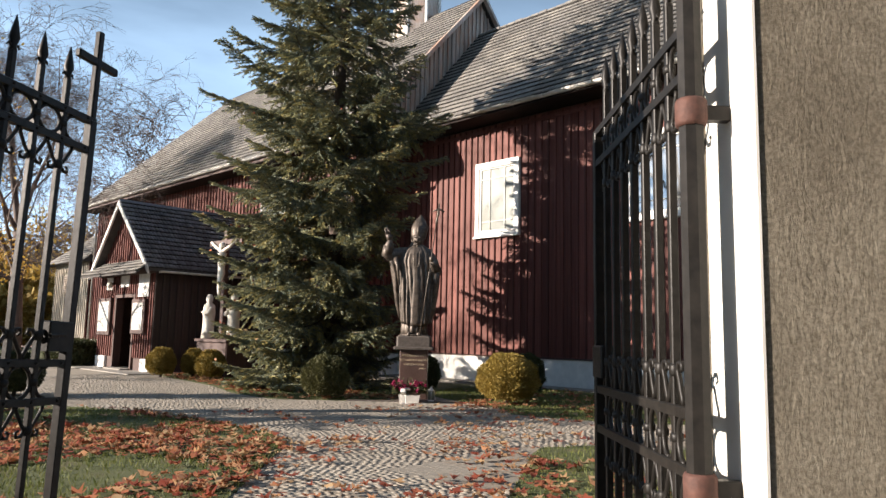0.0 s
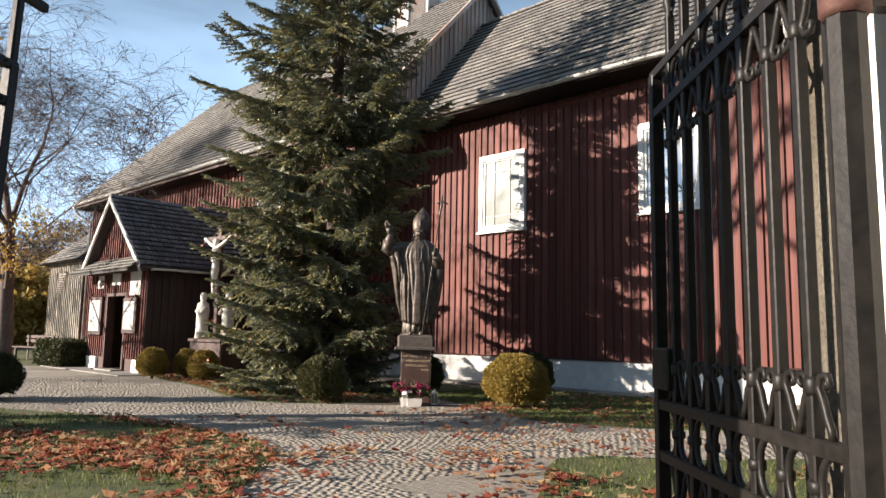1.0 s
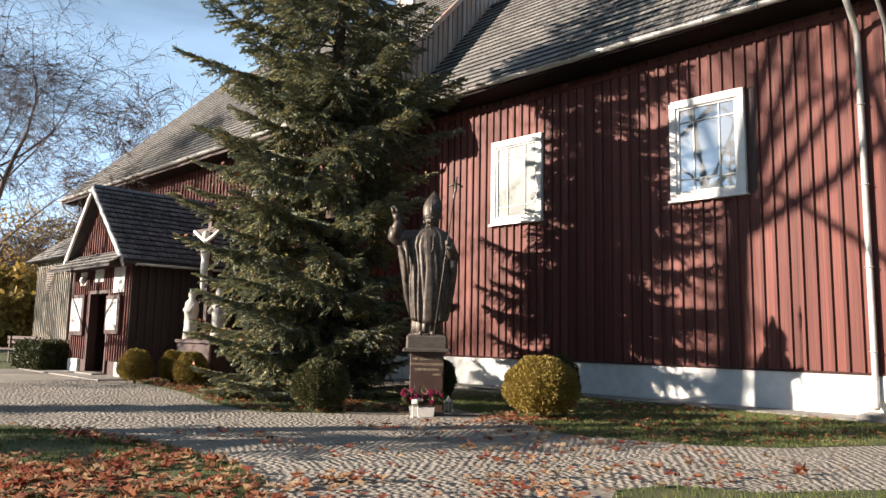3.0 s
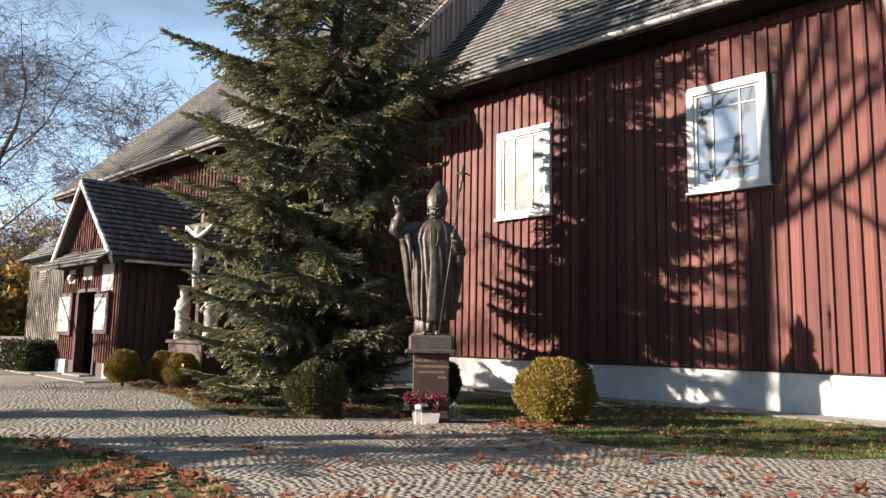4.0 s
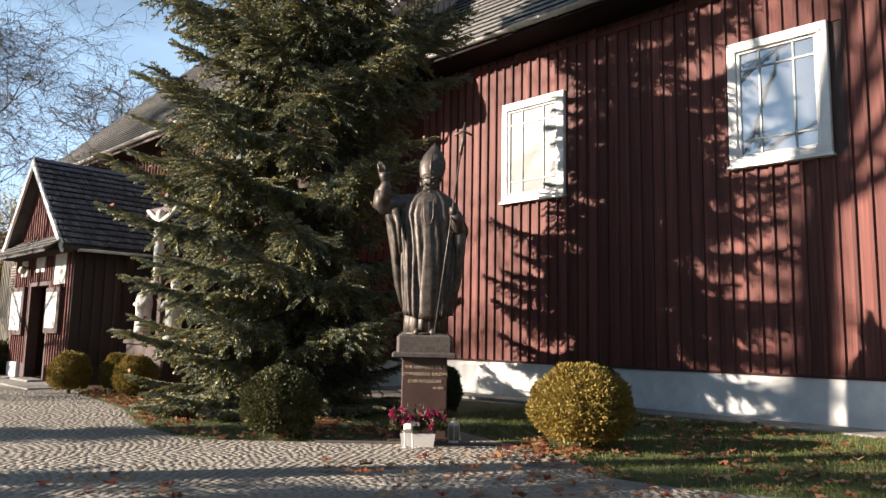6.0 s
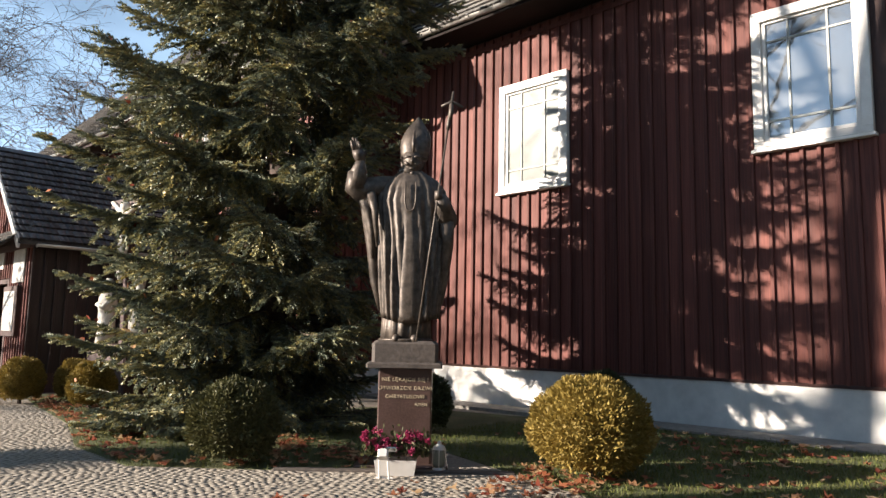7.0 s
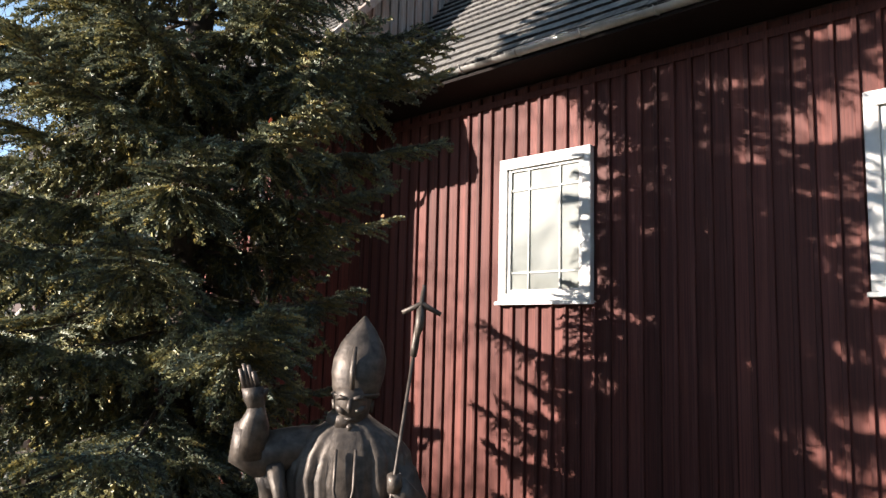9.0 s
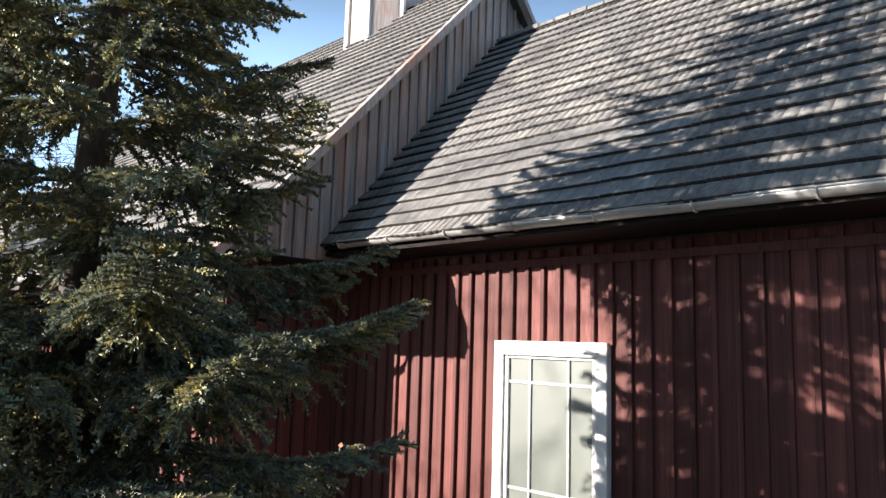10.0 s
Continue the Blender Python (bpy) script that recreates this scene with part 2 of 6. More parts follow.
class Geo:
    """Gathers vertices and faces for one mesh."""

    def __init__(self):
        self.v, self.f = [], []

    def add(self, verts, faces):
        k = len(self.v)
        self.v.extend(verts)
        self.f.extend([[i + k for i in f] for f in faces])
        return self

    def box(self, lo, hi, m=None):
        (a, b, c), (d, e, g) = lo, hi
        vs = [Vector(p) for p in ((a, b, c), (d, b, c), (d, e, c), (a, e, c), (a, b, g), (d, b, g), (d, e, g), (a, e, g))]
        if m is not None:
            vs = [m @ p for p in vs]
        return self.add(vs, [(0, 3, 2, 1), (4, 5, 6, 7), (0, 1, 5, 4), (1, 2, 6, 5), (2, 3, 7, 6), (3, 0, 4, 7)])

    def chamfer(self, lo, hi, c=0.01, m=None):
        """A box with its upright and upper edges cut off."""
        (x0, y0, z0), (x1, y1, z1) = lo, hi
        ring = lambda i, z: [(x0 + c + i, y0 + i, z), (x1 - c - i, y0 + i, z), (x1 - i, y0 + c + i, z), (x1 - i, y1 - c - i, z), (x1 - c - i, y1 - i, z), (x0 + c + i, y1 - i, z), (x0 + i, y1 - c - i, z), (x0 + i, y0 + c + i, z)]
        vs = [Vector(p) for p in ring(0, z0) + ring(0, z1 - c) + ring(c, z1)]
        if m is not None:
            vs = [m @ p for p in vs]
        fs = [tuple(range(7, -1, -1)), tuple(range(16, 24))]
        for r in (0, 8):
            fs += [(r + k, r + (k + 1) % 8, r + 8 + (k + 1) % 8, r + 8 + k) for k in range(8)]
        return self.add(vs, fs)

    def tube(self, pts, radii, sides=6, close=False, caps=True):
        pts = [Vector(p) for p in pts]
        if isinstance(radii, (int, float)):
            radii = [radii] * len(pts)
        k, n = len(self.v), len(pts)
        ref = None
        for i, p in enumerate(pts):
            if close:
                d = pts[(i + 1) % n] - pts[i - 1]
            else:
                d = pts[min(i + 1, n - 1)] - pts[max(i - 1, 0)]
            d = d.normalized() if d.length > 1e-9 else Vector((0, 0, 1))
            if ref is None:
                ref = d.orthogonal().normalized()
            ref = (ref - d * ref.dot(d))
            ref = ref.normalized() if ref.length > 1e-6 else d.orthogonal().normalized()
            w = d.cross(ref)
            for s in range(sides):
                a = 2 * math.pi * s / sides
                self.v.append(p + (ref * math.cos(a) + w * math.sin(a)) * radii[i])
        rows = n if close else n - 1
        for i in range(rows):
            for s in range(sides):
                a, b = k + i * sides, k + ((i + 1) % n) * sides
                self.f.append([a + s, a + (s + 1) % sides, b + (s + 1) % sides, b + s])
        if caps and not close:
            self.f.append([k + s for s in range(sides - 1, -1, -1)])
            self.f.append([k + (n - 1) * sides + s for s in range(sides)])
        return self

    def lathe(self, prof, sides=16, m=None):
        k = len(self.v)
        for r, z in prof:
            for s in range(sides):
                a = 2 * math.pi * s / sides
                p = Vector((r * math.cos(a), r * math.sin(a), z))
                self.v.append(m @ p if m is not None else p)
        for i in range(len(prof) - 1):
            for s in range(sides):
                a, b = k + i * sides, k + (i + 1) * sides
                self.f.append([a + s, a + (s + 1) % sides, b + (s + 1) % sides, b + s])
        self.f.append([k + s for s in range(sides - 1, -1, -1)])
        self.f.append([k + (len(prof) - 1) * sides + s for s in range(sides)])
        return self

    def prism(self, poly, axis, lo, hi):
        """A flat polygon of (a, b) pairs pulled along an axis."""
        def at(a, b, c):
            return Vector({"x": (c, a, b), "y": (a, c, b), "z": (a, b, c)}[axis])
        n = len(poly)
        vs = [at(a, b, lo) for a, b in poly] + [at(a, b, hi) for a, b in poly]
        fs = [tuple(range(n)), tuple(range(2 * n - 1, n - 1, -1))] + [(i, i + n, (i + 1) % n + n, (i + 1) % n) for i in range(n)]
        return self.add(vs, fs)

    def mesh(self, name, mat, smooth=False):
        me = mesh_of(name, self.v, self.f, mat, smooth)
        bm = bmesh.new()
        bm.from_mesh(me)
        if len(bm.faces) < 60000:
            bmesh.ops.recalc_face_normals(bm, faces=bm.faces)
        bm.to_mesh(me)
        bm.free()
        return me


def part(name, geo, mat, parent, label="", smooth=False, at=None):
    ob = new(name, geo.mesh(name, mat, smooth) if isinstance(geo, Geo) else geo)
    ob.parent = parent
    if at is not None:
        ob.matrix_basis = at
    if label:
        ob["label"] = label
    return ob


def thing(name, label, category, at=None, group="", kind=""):
    ob = new(name)
    if at is not None:
        ob.matrix_basis = at
    return tagged(ob, label, category, group, kind)


def solid(name, geo, mat, label, category, group="", kind="", smooth=False, at=None):
    ob = new(name, geo.mesh(name, mat, smooth))
    if at is not None:
        ob.matrix_basis = at
    return tagged(ob, label, category, group, kind)


def blades(rng, centres, directions, length, width, spread=0.5):
    """Thin pointed blades at the centres, leaning about the directions, as arrays of vertices and faces."""
    n = len(centres)
    d = directions + rng.normal(0, spread, (n, 3))
    d /= np.linalg.norm(d, axis=1)[:, None] + 1e-9
    s = np.cross(d, rng.normal(0, 1, (n, 3)))
    s /= np.linalg.norm(s, axis=1)[:, None] + 1e-9
    le = (length * rng.uniform(0.6, 1.3, n))[:, None]
    wi = (width * rng.uniform(0.7, 1.3, n))[:, None]
    v = np.empty((n, 4, 3))
    v[:, 0], v[:, 2] = centres, centres + d * le
    v[:, 1], v[:, 3] = centres + d * le * 0.45 + s * wi, centres + d * le * 0.45 - s * wi
    return v.reshape(-1, 3), np.arange(4 * n).reshape(n, 4)


def quick_mesh(name, verts, faces, mat):
    """A mesh of quads from arrays."""
    me = bpy.data.meshes.new(name)
    me.vertices.add(len(verts))
    me.vertices.foreach_set("co", np.asarray(verts, dtype=np.float32).ravel())
    me.loops.add(faces.size)
    me.loops.foreach_set("vertex_index", faces.astype(np.int32).ravel())
    me.polygons.add(len(faces))
    me.polygons.foreach_set("loop_start", np.arange(len(faces), dtype=np.int32) * faces.shape[1])
    me.materials.append(mat)
    me.update(calc_edges=True)
    me.validate()
    return me


# ---- plan ----
WALL_Y, WALL_E = 14.10, -3.15          # chancel south wall and its east corner
NAVE_E, NAVE_W, NAVE_Y = -14.03, -32.0, 12.3
MID_Y = 16.7                           # ridge line of both roofs
GABLE_X = -13.45                       # boarded nave gable over the chancel roof
NAVE_EAVE, CH_EAVE = (11.6, 6.50), (13.3, 6.82)
NAVE_TOP, CH_TOP = 12.1, 10.70
PLINTH = 0.64
GD, GR = Vector((-0.692, 0.722, 0)), Vector((0.722, 0.692, 0))
GATE = Vector((1.019, 0.204, 0))       # gate plan: ahead along GD, to the right along GR


def at_gate(ahead, right, z=0.0):
    return GATE + GD * ahead + GR * right + Vector((0, 0, z))


# ---- ground ----
def ground_sheet():
    g = Geo()
    xs = [-400, -200, -100, -60] + [-45 + 1.5 * k for k in range(0, 41)] + [30, 60, 120, 300]
    ys = [-300, -120, -50, -25] + [-10 + 1.5 * k for k in range(0, 27)] + [45, 80, 160, 400]
    for y in ys:
        for x in xs:
            near = -40 < x < 10 and -8 < y < 26
            z = -0.035 + (0.012 * noise.noise(Vector((x * 0.5, y * 0.5, 0))) if near else 0.0)
            g.v.append(Vector((x, y, z)))
    w = len(xs)
    g.f = [[j * w + i, j * w + i + 1, (j + 1) * w + i + 1, (j + 1) * w + i] for j in range(len(ys) - 1) for i in range(w - 1)]
    return solid("ground", g, GROUND, "mossy autumn soil under grass and fallen leaves", "ground", kind="structure")


ground_sheet()

# edges of the lawns against the paved paths
LAWN_LEFT = [(-2.6, 1.9), (-3.5, 2.84), (-3.96, 3.27), (-4.72, 4.0), (-5.4, 4.62), (-6.1, 4.8), (-7.7, 4.86), (-9.1, 4.52), (-10.4, 3.95), (-16.0, 1.6), (-26, -2), (-20, -12), (-8, -10), (-4, -2.5)]
LAWN_RIGHT = [(-1.2, 2.75), (-2.23, 4.33), (-2.85, 5.33), (-3.25, 5.95), (-3.45, 6.4), (-3.22, 6.9), (-2.65, 7.15), (-1.87, 8.25), (-0.6, 10.0), (2.5, 14.0), (9, 12), (6, 4), (1.2, 3.6)]
LAWN_FAR = [(-6.3, 9.2), (-5.63, 8.7), (-5.04, 8.77), (-4.08, 9.1), (-3.35, 9.65), (-2.47, 11.1), (-1.2, 13.2), (-2.4, 13.3), (-5.0, 13.4), (-8.6, 13.4), (-12.0, 12.6), (-12.6, 11.0), (-9.4, 10.2), (-7.6, 9.6)]
LAWN_SPRUCE = [(-7.9, 8.75), (-8.55, 8.1), (-9.63, 7.15), (-11.0, 7.2), (-12.81, 7.75), (-14.4, 8.0), (-15.2, 8.1), (-16.9, 8.45), (-17.3, 8.8), (-17.3, 12.0), (-13.8, 12.0), (-9.6, 10.3), (-8.2, 9.6)]
LAWN_WEST = [(-22.0, 8.6), (-24, 6.3), (-30, 3.5), (-45, 0), (-60, 8), (-60, 30), (-36, 30), (-33, 11), (-22.5, 11.0)]


def inside(x, y, poly):
    hit, j = False, len(poly) - 1
    for i in range(len(poly)):
        (xi, yi), (xj, yj) = poly[i], poly[j]
        if (yi > y) != (yj > y) and x < (xj - xi) * (y - yi) / (yj - yi) + xi:
            hit = not hit
        j = i
    return hit


LAWNS = (LAWN_LEFT, LAWN_RIGHT, LAWN_FAR, LAWN_SPRUCE, LAWN_WEST)


def paved(x, y):
    if any(inside(x, y, p) for p in LAWNS):
        return False
    return not (y > 13.3 and x > -13) and y < 12.2


def paving():
    """Granite setts laid in fans: the nearer ones each with edges of its own over a sandy bed."""
    rng = random.Random(4)
    bed = Geo()
    bed.add([Vector(p) for p in ((-34, -9, -0.0003), (8, -9, -0.0003), (8, 13.2, -0.0003), (-34, 13.2, -0.0003))], [(0, 1, 2, 3)])
    global BED
    BED = solid("path_bed", bed, SAND, "sandy bed with dark joints between paving setts", "path", kind="structure")
    verts, faces = [], []
    p = 0.070
    k = 0
    one = Geo().add([Vector((u, v, z)) for z, e in ((-0.03, 0.032), (0.0, 0.028)) for u, v in ((e, e), (-e, e), (-e, -e), (e, -e))], [(4, 5, 6, 7)] + [(q, (q + 1) % 4, 4 + (q + 1) % 4, 4 + q) for q in range(4)]).mesh("sett", SETT)
    singles = 0
    for j in range(-40, 150):
        for i in range(-255, 40):
            y = j * p + 2.2
            x = i * p + (p / 2 if j % 2 else 0)
            y += 0.26 * abs(math.sin(x * 2.3 + 0.6 * math.sin(y * 0.7))) + rng.uniform(-0.02, 0.02)
            x += rng.uniform(-0.016, 0.016)
            if not (-17.5 < x < 2.5 and -0.5 < y < 12.5) or not paved(x, y):
                continue
            if (x + 0.5) * 0.692 + (y - 0.5) * -0.722 > 2.2:
                continue
            a, h = rng.uniform(0.026, 0.037), rng.uniform(0.0, 0.0004)
            t = rng.uniform(-0.3, 0.3) + 0.4 * math.copysign(math.cos(x * 2.3), math.sin(x * 2.3))
            c, sn = math.cos(t) * a, math.sin(t) * a
            b = rng.uniform(0.90, 0.95)
            if -3.6 < x < -2.4 and 4.4 < y < 6.4 and singles < 300:
                o = new("sett", one)
                o.parent = BED
                o.matrix_basis = pose(x, y, h, rng.uniform(-0.2, 0.2), rng.uniform(-0.2, 0.2), math.degrees(t))
                singles += 1
                continue
            top = [(x + c - sn, y + sn + c), (x - c - sn, y - sn + c), (x - c + sn, y - sn - c), (x + c + sn, y + sn - c)]
            verts += [(u, v, -0.02) for u, v in top]
            verts += [(x + (u - x) * b, y + (v - y) * b, h + rng.uniform(-0.0001, 0.0002)) for u, v in top]
            o = 8 * k
            faces += [(o + 4, o + 5, o + 6, o + 7)] + [(o + q, o + (q + 1) % 4, o + 4 + (q + 1) % 4, o + 4 + q) for q in range(4)]
            k += 1
    for poly in LAWNS:
        solid("lawn", Geo().prism(poly, "z", -0.06, 0.005), GROUND, "mossy green lawn with fallen leaves", "lawn", kind="structure")
    me = quick_mesh("setts", np.array(verts), np.array(faces), SETT)
    tagged(new("paving_setts", me), "grey granite setts laid in wavy rows on the path", "path", kind="stuff")


paving()


# ---- walls of boards ----
def unit_board(name, w, t, mat):
    """A board one metre high, standing on its origin, its back in the plane y = 0, facing -y."""
    g = Geo()
    c = min(0.006, t * 0.4)
    ring = [(-w / 2, 0), (w / 2, 0), (w / 2, -t + c), (w / 2 - c, -t), (-w / 2 + c, -t), (-w / 2, -t + c)]
    g.prism(ring, "z", 0, 1)
    return g.mesh(name, mat)


UNIT = {}


def boards(parent, start, way, length, low, top, holes=(), pitch=0.21, thick=0.018, mats=(BOARD, BATTEN), batten=0.052, seed=0):
    """Upright boards with battens over the joints, from start along way; low and top give z for a distance along; holes are left free."""
    rng = random.Random(seed)
    way = Vector(way).normalized()
    turn = Matrix((( way.x, -way.y, 0, 0), (way.y, way.x, 0, 0), (0, 0, 1, 0), (0, 0, 0, 1)))
    low = low if callable(low) else (lambda s, v=low: v)
    top = top if callable(top) else (lambda s, v=top: v)
    n = max(1, round(length / pitch))
    step = length / n
    for kind, mat, w, t, base in (("board", mats[0], step - 0.004, thick, 0.0), ("batten", mats[1], batten, 0.042, thick - 0.002)):
        key = (mat.name, round(w, 3), kind)
        if key not in UNIT:
            UNIT[key] = unit_board(kind, w, t, mat)
        for k in range(n + (kind == "batten")):
            s = (k + 0.5) * step if kind == "board" else k * step
            spans, lo, hi = [], low(s), top(s)
            gaps = sorted((h[2], h[3]) for h in holes if h[0] - w / 2 < s < h[1] + w / 2)
            z = lo
            for a, b in gaps:
                spans.append((z, a))
                z = b
            spans.append((z, hi))
            for a, b in spans:
                if b - a < 0.03:
                    continue
                ob = new(kind, UNIT[key])
                ob.parent = parent
                p = Vector(start) + way * s
                out = Vector((way.y, -way.x, 0)) * (base + rng.uniform(0, 0.004))
                ob.matrix_basis = Matrix.Translation((p.x + out.x, p.y + out.y, a)) @ turn @ Matrix.Diagonal((1, 1, b - a, 1))


def wall_with_holes(x0, x1, y0, y1, z0, z1, holes):
    """A thick wall along x with openings (x0, x1, z0, z1) through it."""
    g, x = Geo(), x0
    for a, b, c, d in sorted(holes):
        g.box((x, y0, z0), (a, y1, z1)).box((a, y0, z0), (b, y1, c)).box((a, y0, d), (b, y1, z1))
        x = b
    return g.box((x, y0, z0), (x1, y1, z1))


# ---- roofs of shingles ----
SHINGLE_UNIT = {}
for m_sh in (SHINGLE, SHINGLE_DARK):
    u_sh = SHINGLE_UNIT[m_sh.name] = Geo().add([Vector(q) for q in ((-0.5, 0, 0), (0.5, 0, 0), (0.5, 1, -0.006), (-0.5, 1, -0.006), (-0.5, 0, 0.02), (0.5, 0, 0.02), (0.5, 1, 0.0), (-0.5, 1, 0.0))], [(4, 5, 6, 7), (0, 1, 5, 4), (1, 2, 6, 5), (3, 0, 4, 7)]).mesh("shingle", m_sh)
    u_sh.materials.append(SHADED_ENDS)
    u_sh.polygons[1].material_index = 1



def shingles(parent, name, a, b, up, length, course, width, mat, keep=None, seed=1, thick=0.026, label="", single=None):
    """Overlapping shingles on the plane from eave corner a to eave corner b, rising along up; keep(u, v) clips it."""
    rng = random.Random(seed)
    a, b, up = Vector(a), Vector(b), Vector(up).normalized()
    along = (b - a).normalized()
    nor = along.cross(up).normalized()
    if nor.z < 0:
        nor = -nor
    total = (b - a).length
    verts, faces, k = [], [], 0
    v = 0.0
    while v < length:
        u = rng.uniform(-width, 0)
        sag = rng.uniform(-0.012, 0.012)
        while u < total:
            w = width * rng.uniform(0.7, 1.25)
            if u + w > 0 and u < total and (keep is None or keep(u + w / 2, v + course / 2)):
                u0, u1 = max(u, 0) + 0.0015, min(u + w, total) - 0.0015
                low = v + sag * 0.4 + 0.007 * math.sin(u * 2.3 + v * 7) + 0.005 * math.sin(u * 5.9 + v * 3) + rng.uniform(-0.004, 0.003)
                hi = min(v + course * 1.25, length)
                t = thick * rng.uniform(1.35, 1.55)
                if single and single[0] < u < single[1] and single[2] < v < single[3]:
                    o = new("shingle", SHINGLE_UNIT[mat.name])
                    o.parent = parent
                    rot = Matrix((along, up, nor)).transposed().to_4x4()
                    o.matrix_basis = Matrix.Translation(a + along * ((u0 + u1) / 2) + up * low + nor * 0.008) @ rot @ Matrix.Diagonal((u1 - u0, hi - low, t / 0.018, 1))
                    u += w
                    continue
                for uu, vv, hh in ((u0, low, 0.012), (u1, low, 0.012), (u1, hi, 0.0), (u0, hi, 0.0), (u0, low, 0.014 + t), (u1, low, 0.014 + t + rng.uniform(-0.001, 0.001)), (u1, hi, 0.006), (u0, hi, 0.006)):
                    verts.append(a + along * uu + up * vv + nor * hh)
                o = 8 * k
                faces += [(o + 4, o + 5, o + 6, o + 7), (o, o + 1, o + 5, o + 4), (o + 1, o + 2, o + 6, o + 5), (o + 3, o, o + 4, o + 7)]
                k += 1
            u += w
        v += course
    me = quick_mesh(name, np.array([tuple(p) for p in verts]), np.array(faces), mat)
    # butt faces take the dark material, so courses read as shaded lines
    me.materials.append(SHADED_ENDS)
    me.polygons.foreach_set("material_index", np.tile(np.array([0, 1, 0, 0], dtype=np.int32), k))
    ob = new(name, me)
    ob.parent = parent
    return tagged(ob, label, kind="stuff")


def gutter(parent, a, b, r=0.075, mat=ZINC):
    """A half-round gutter with brackets and joints."""
    a, b = Vector(a), Vector(b)
    along = (b - a).normalized()
    side = Vector((along.y, -along.x, 0)).normalized()
    g = Geo()
    prof = [(math.cos(t), math.sin(t)) for t in [math.pi + math.pi * q / 8 for q in range(9)]]
    outer, inner = [(c * r, s * r) for c, s in prof], [(c * (r - 0.008), s * (r - 0.008)) for c, s in reversed(prof)]
    loop = outer + inner
    n = len(loop)
    for p in (a, b):
        g.v += [p + side * c + Vector((0, 0, s)) for c, s in loop]
    g.f = [[i, (i + 1) % n, n + (i + 1) % n, n + i] for i in range(n)]
    for p in (a, b):
        g.add([p + side * c + Vector((0, 0, s)) for c, s in outer], [tuple(range(9))])
    g.tube([a + side * r, b + side * r], 0.012, 6)
    body = part("gutter", g, mat, parent, "pale zinc half-round gutter", True)
    k = max(2, int((b - a).length / 0.9))
    for i in range(k + 1):
        q = a + (b - a) * (i / k)
        h = Geo().tube([q + side * (c * (r + 0.008)) + Vector((0, 0, s * (r + 0.008))) for c, s in prof], 0.01, 5)
        part("bracket", h, mat, body)
    return body


def sash_window(name, x0, x1, z0, z1, y, label, glass, open_y=0.3):
    """A white casement with a wide casing and slim bars, facing -y."""
    w = thing(name, label, "window", pose(0, 0, 0), kind="structure")
    c = 0.13
    for a, b, lo, hi, nm in ((x0, x0 + c, z0 + 0.05 + c * 0.75, z1 - c, "casing"), (x1 - c, x1, z0 + 0.05 + c * 0.75, z1 - c, "casing"), (x0, x1, z1 - c, z1, "casing"), (x0, x1, z0 + 0.05, z0 + 0.05 + c * 0.75, "casing")):
        part(nm, Geo().chamfer((a, y - 0.075, lo), (b, y + 0.02, hi), 0.008), FRAMEPAINT, w)
    part("window_sill", Geo().chamfer((x0 - 0.03, y - 0.12, z0), (x1 + 0.03, y + 0.02, z0 + 0.046), 0.01), FRAMEPAINT, w)
    part("head_trim", Geo().chamfer((x0 + 0.09, y - 0.092, z1 - c - 0.02), (x1 - 0.09, y - 0.0745, z1 - c + 0.03), 0.006), FRAMEPAINT, w)
    a, b, lo, hi = x0 + c, x1 - c, z0 + 0.05 + c * 0.75, z1 - c
    f = 0.055
    for p, q, r, t in ((a, a + f, lo, hi), (b - f, b, lo, hi), (a + f, b - f, lo, lo + f), (a + f, b - f, hi - f, hi)):
        part("sash", Geo().chamfer((p, y - 0.045, r), (q, y + 0.01, t), 0.006), FRAMEPAINT, w)
    a, b, lo, hi = a + f, b - f, lo + f, hi - f
    bars_x = [a + (b - a) * 0.27, a + (b - a) * 0.73]
    bars_z = [lo + (hi - lo) * 0.14, lo + (hi - lo) * 0.84]
    for x in bars_x:
        part("glazing_bar", Geo().chamfer((x - 0.014, y - 0.035, lo), (x + 0.014, y + 0.0, hi), 0.004), BARPAINT, w)
    for z in bars_z:
        part("glazing_bar", Geo().chamfer((a, y - 0.031, z - 0.014), (b, y - 0.004, z + 0.014), 0.004), BARPAINT, w)
    ex, ez = [a] + bars_x + [b], [lo] + bars_z + [hi]
    for i in range(3):
        for j in range(3):
            part("pane", Geo().box((ex[i] + 0.002, y - 0.014, ez[j] + 0.002), (ex[i + 1] - 0.002, y - 0.008, ez[j + 1] - 0.002)), glass, w)
    return w


# ---- the church ----
W1, W2 = (-11.08, -9.645, 3.65, 5.635), (-6.66, -5.25, 3.68, 5.637)
SLOPE = (CH_TOP - CH_EAVE[1]) / (MID_Y - CH_EAVE[0])
NSLOPE = (NAVE_TOP - NAVE_EAVE[1]) / (MID_Y - NAVE_EAVE[0])


def inner(w, k=0.06):
    return (w[0] + k, w[1] - k, w[2] + k, w[3] - k)


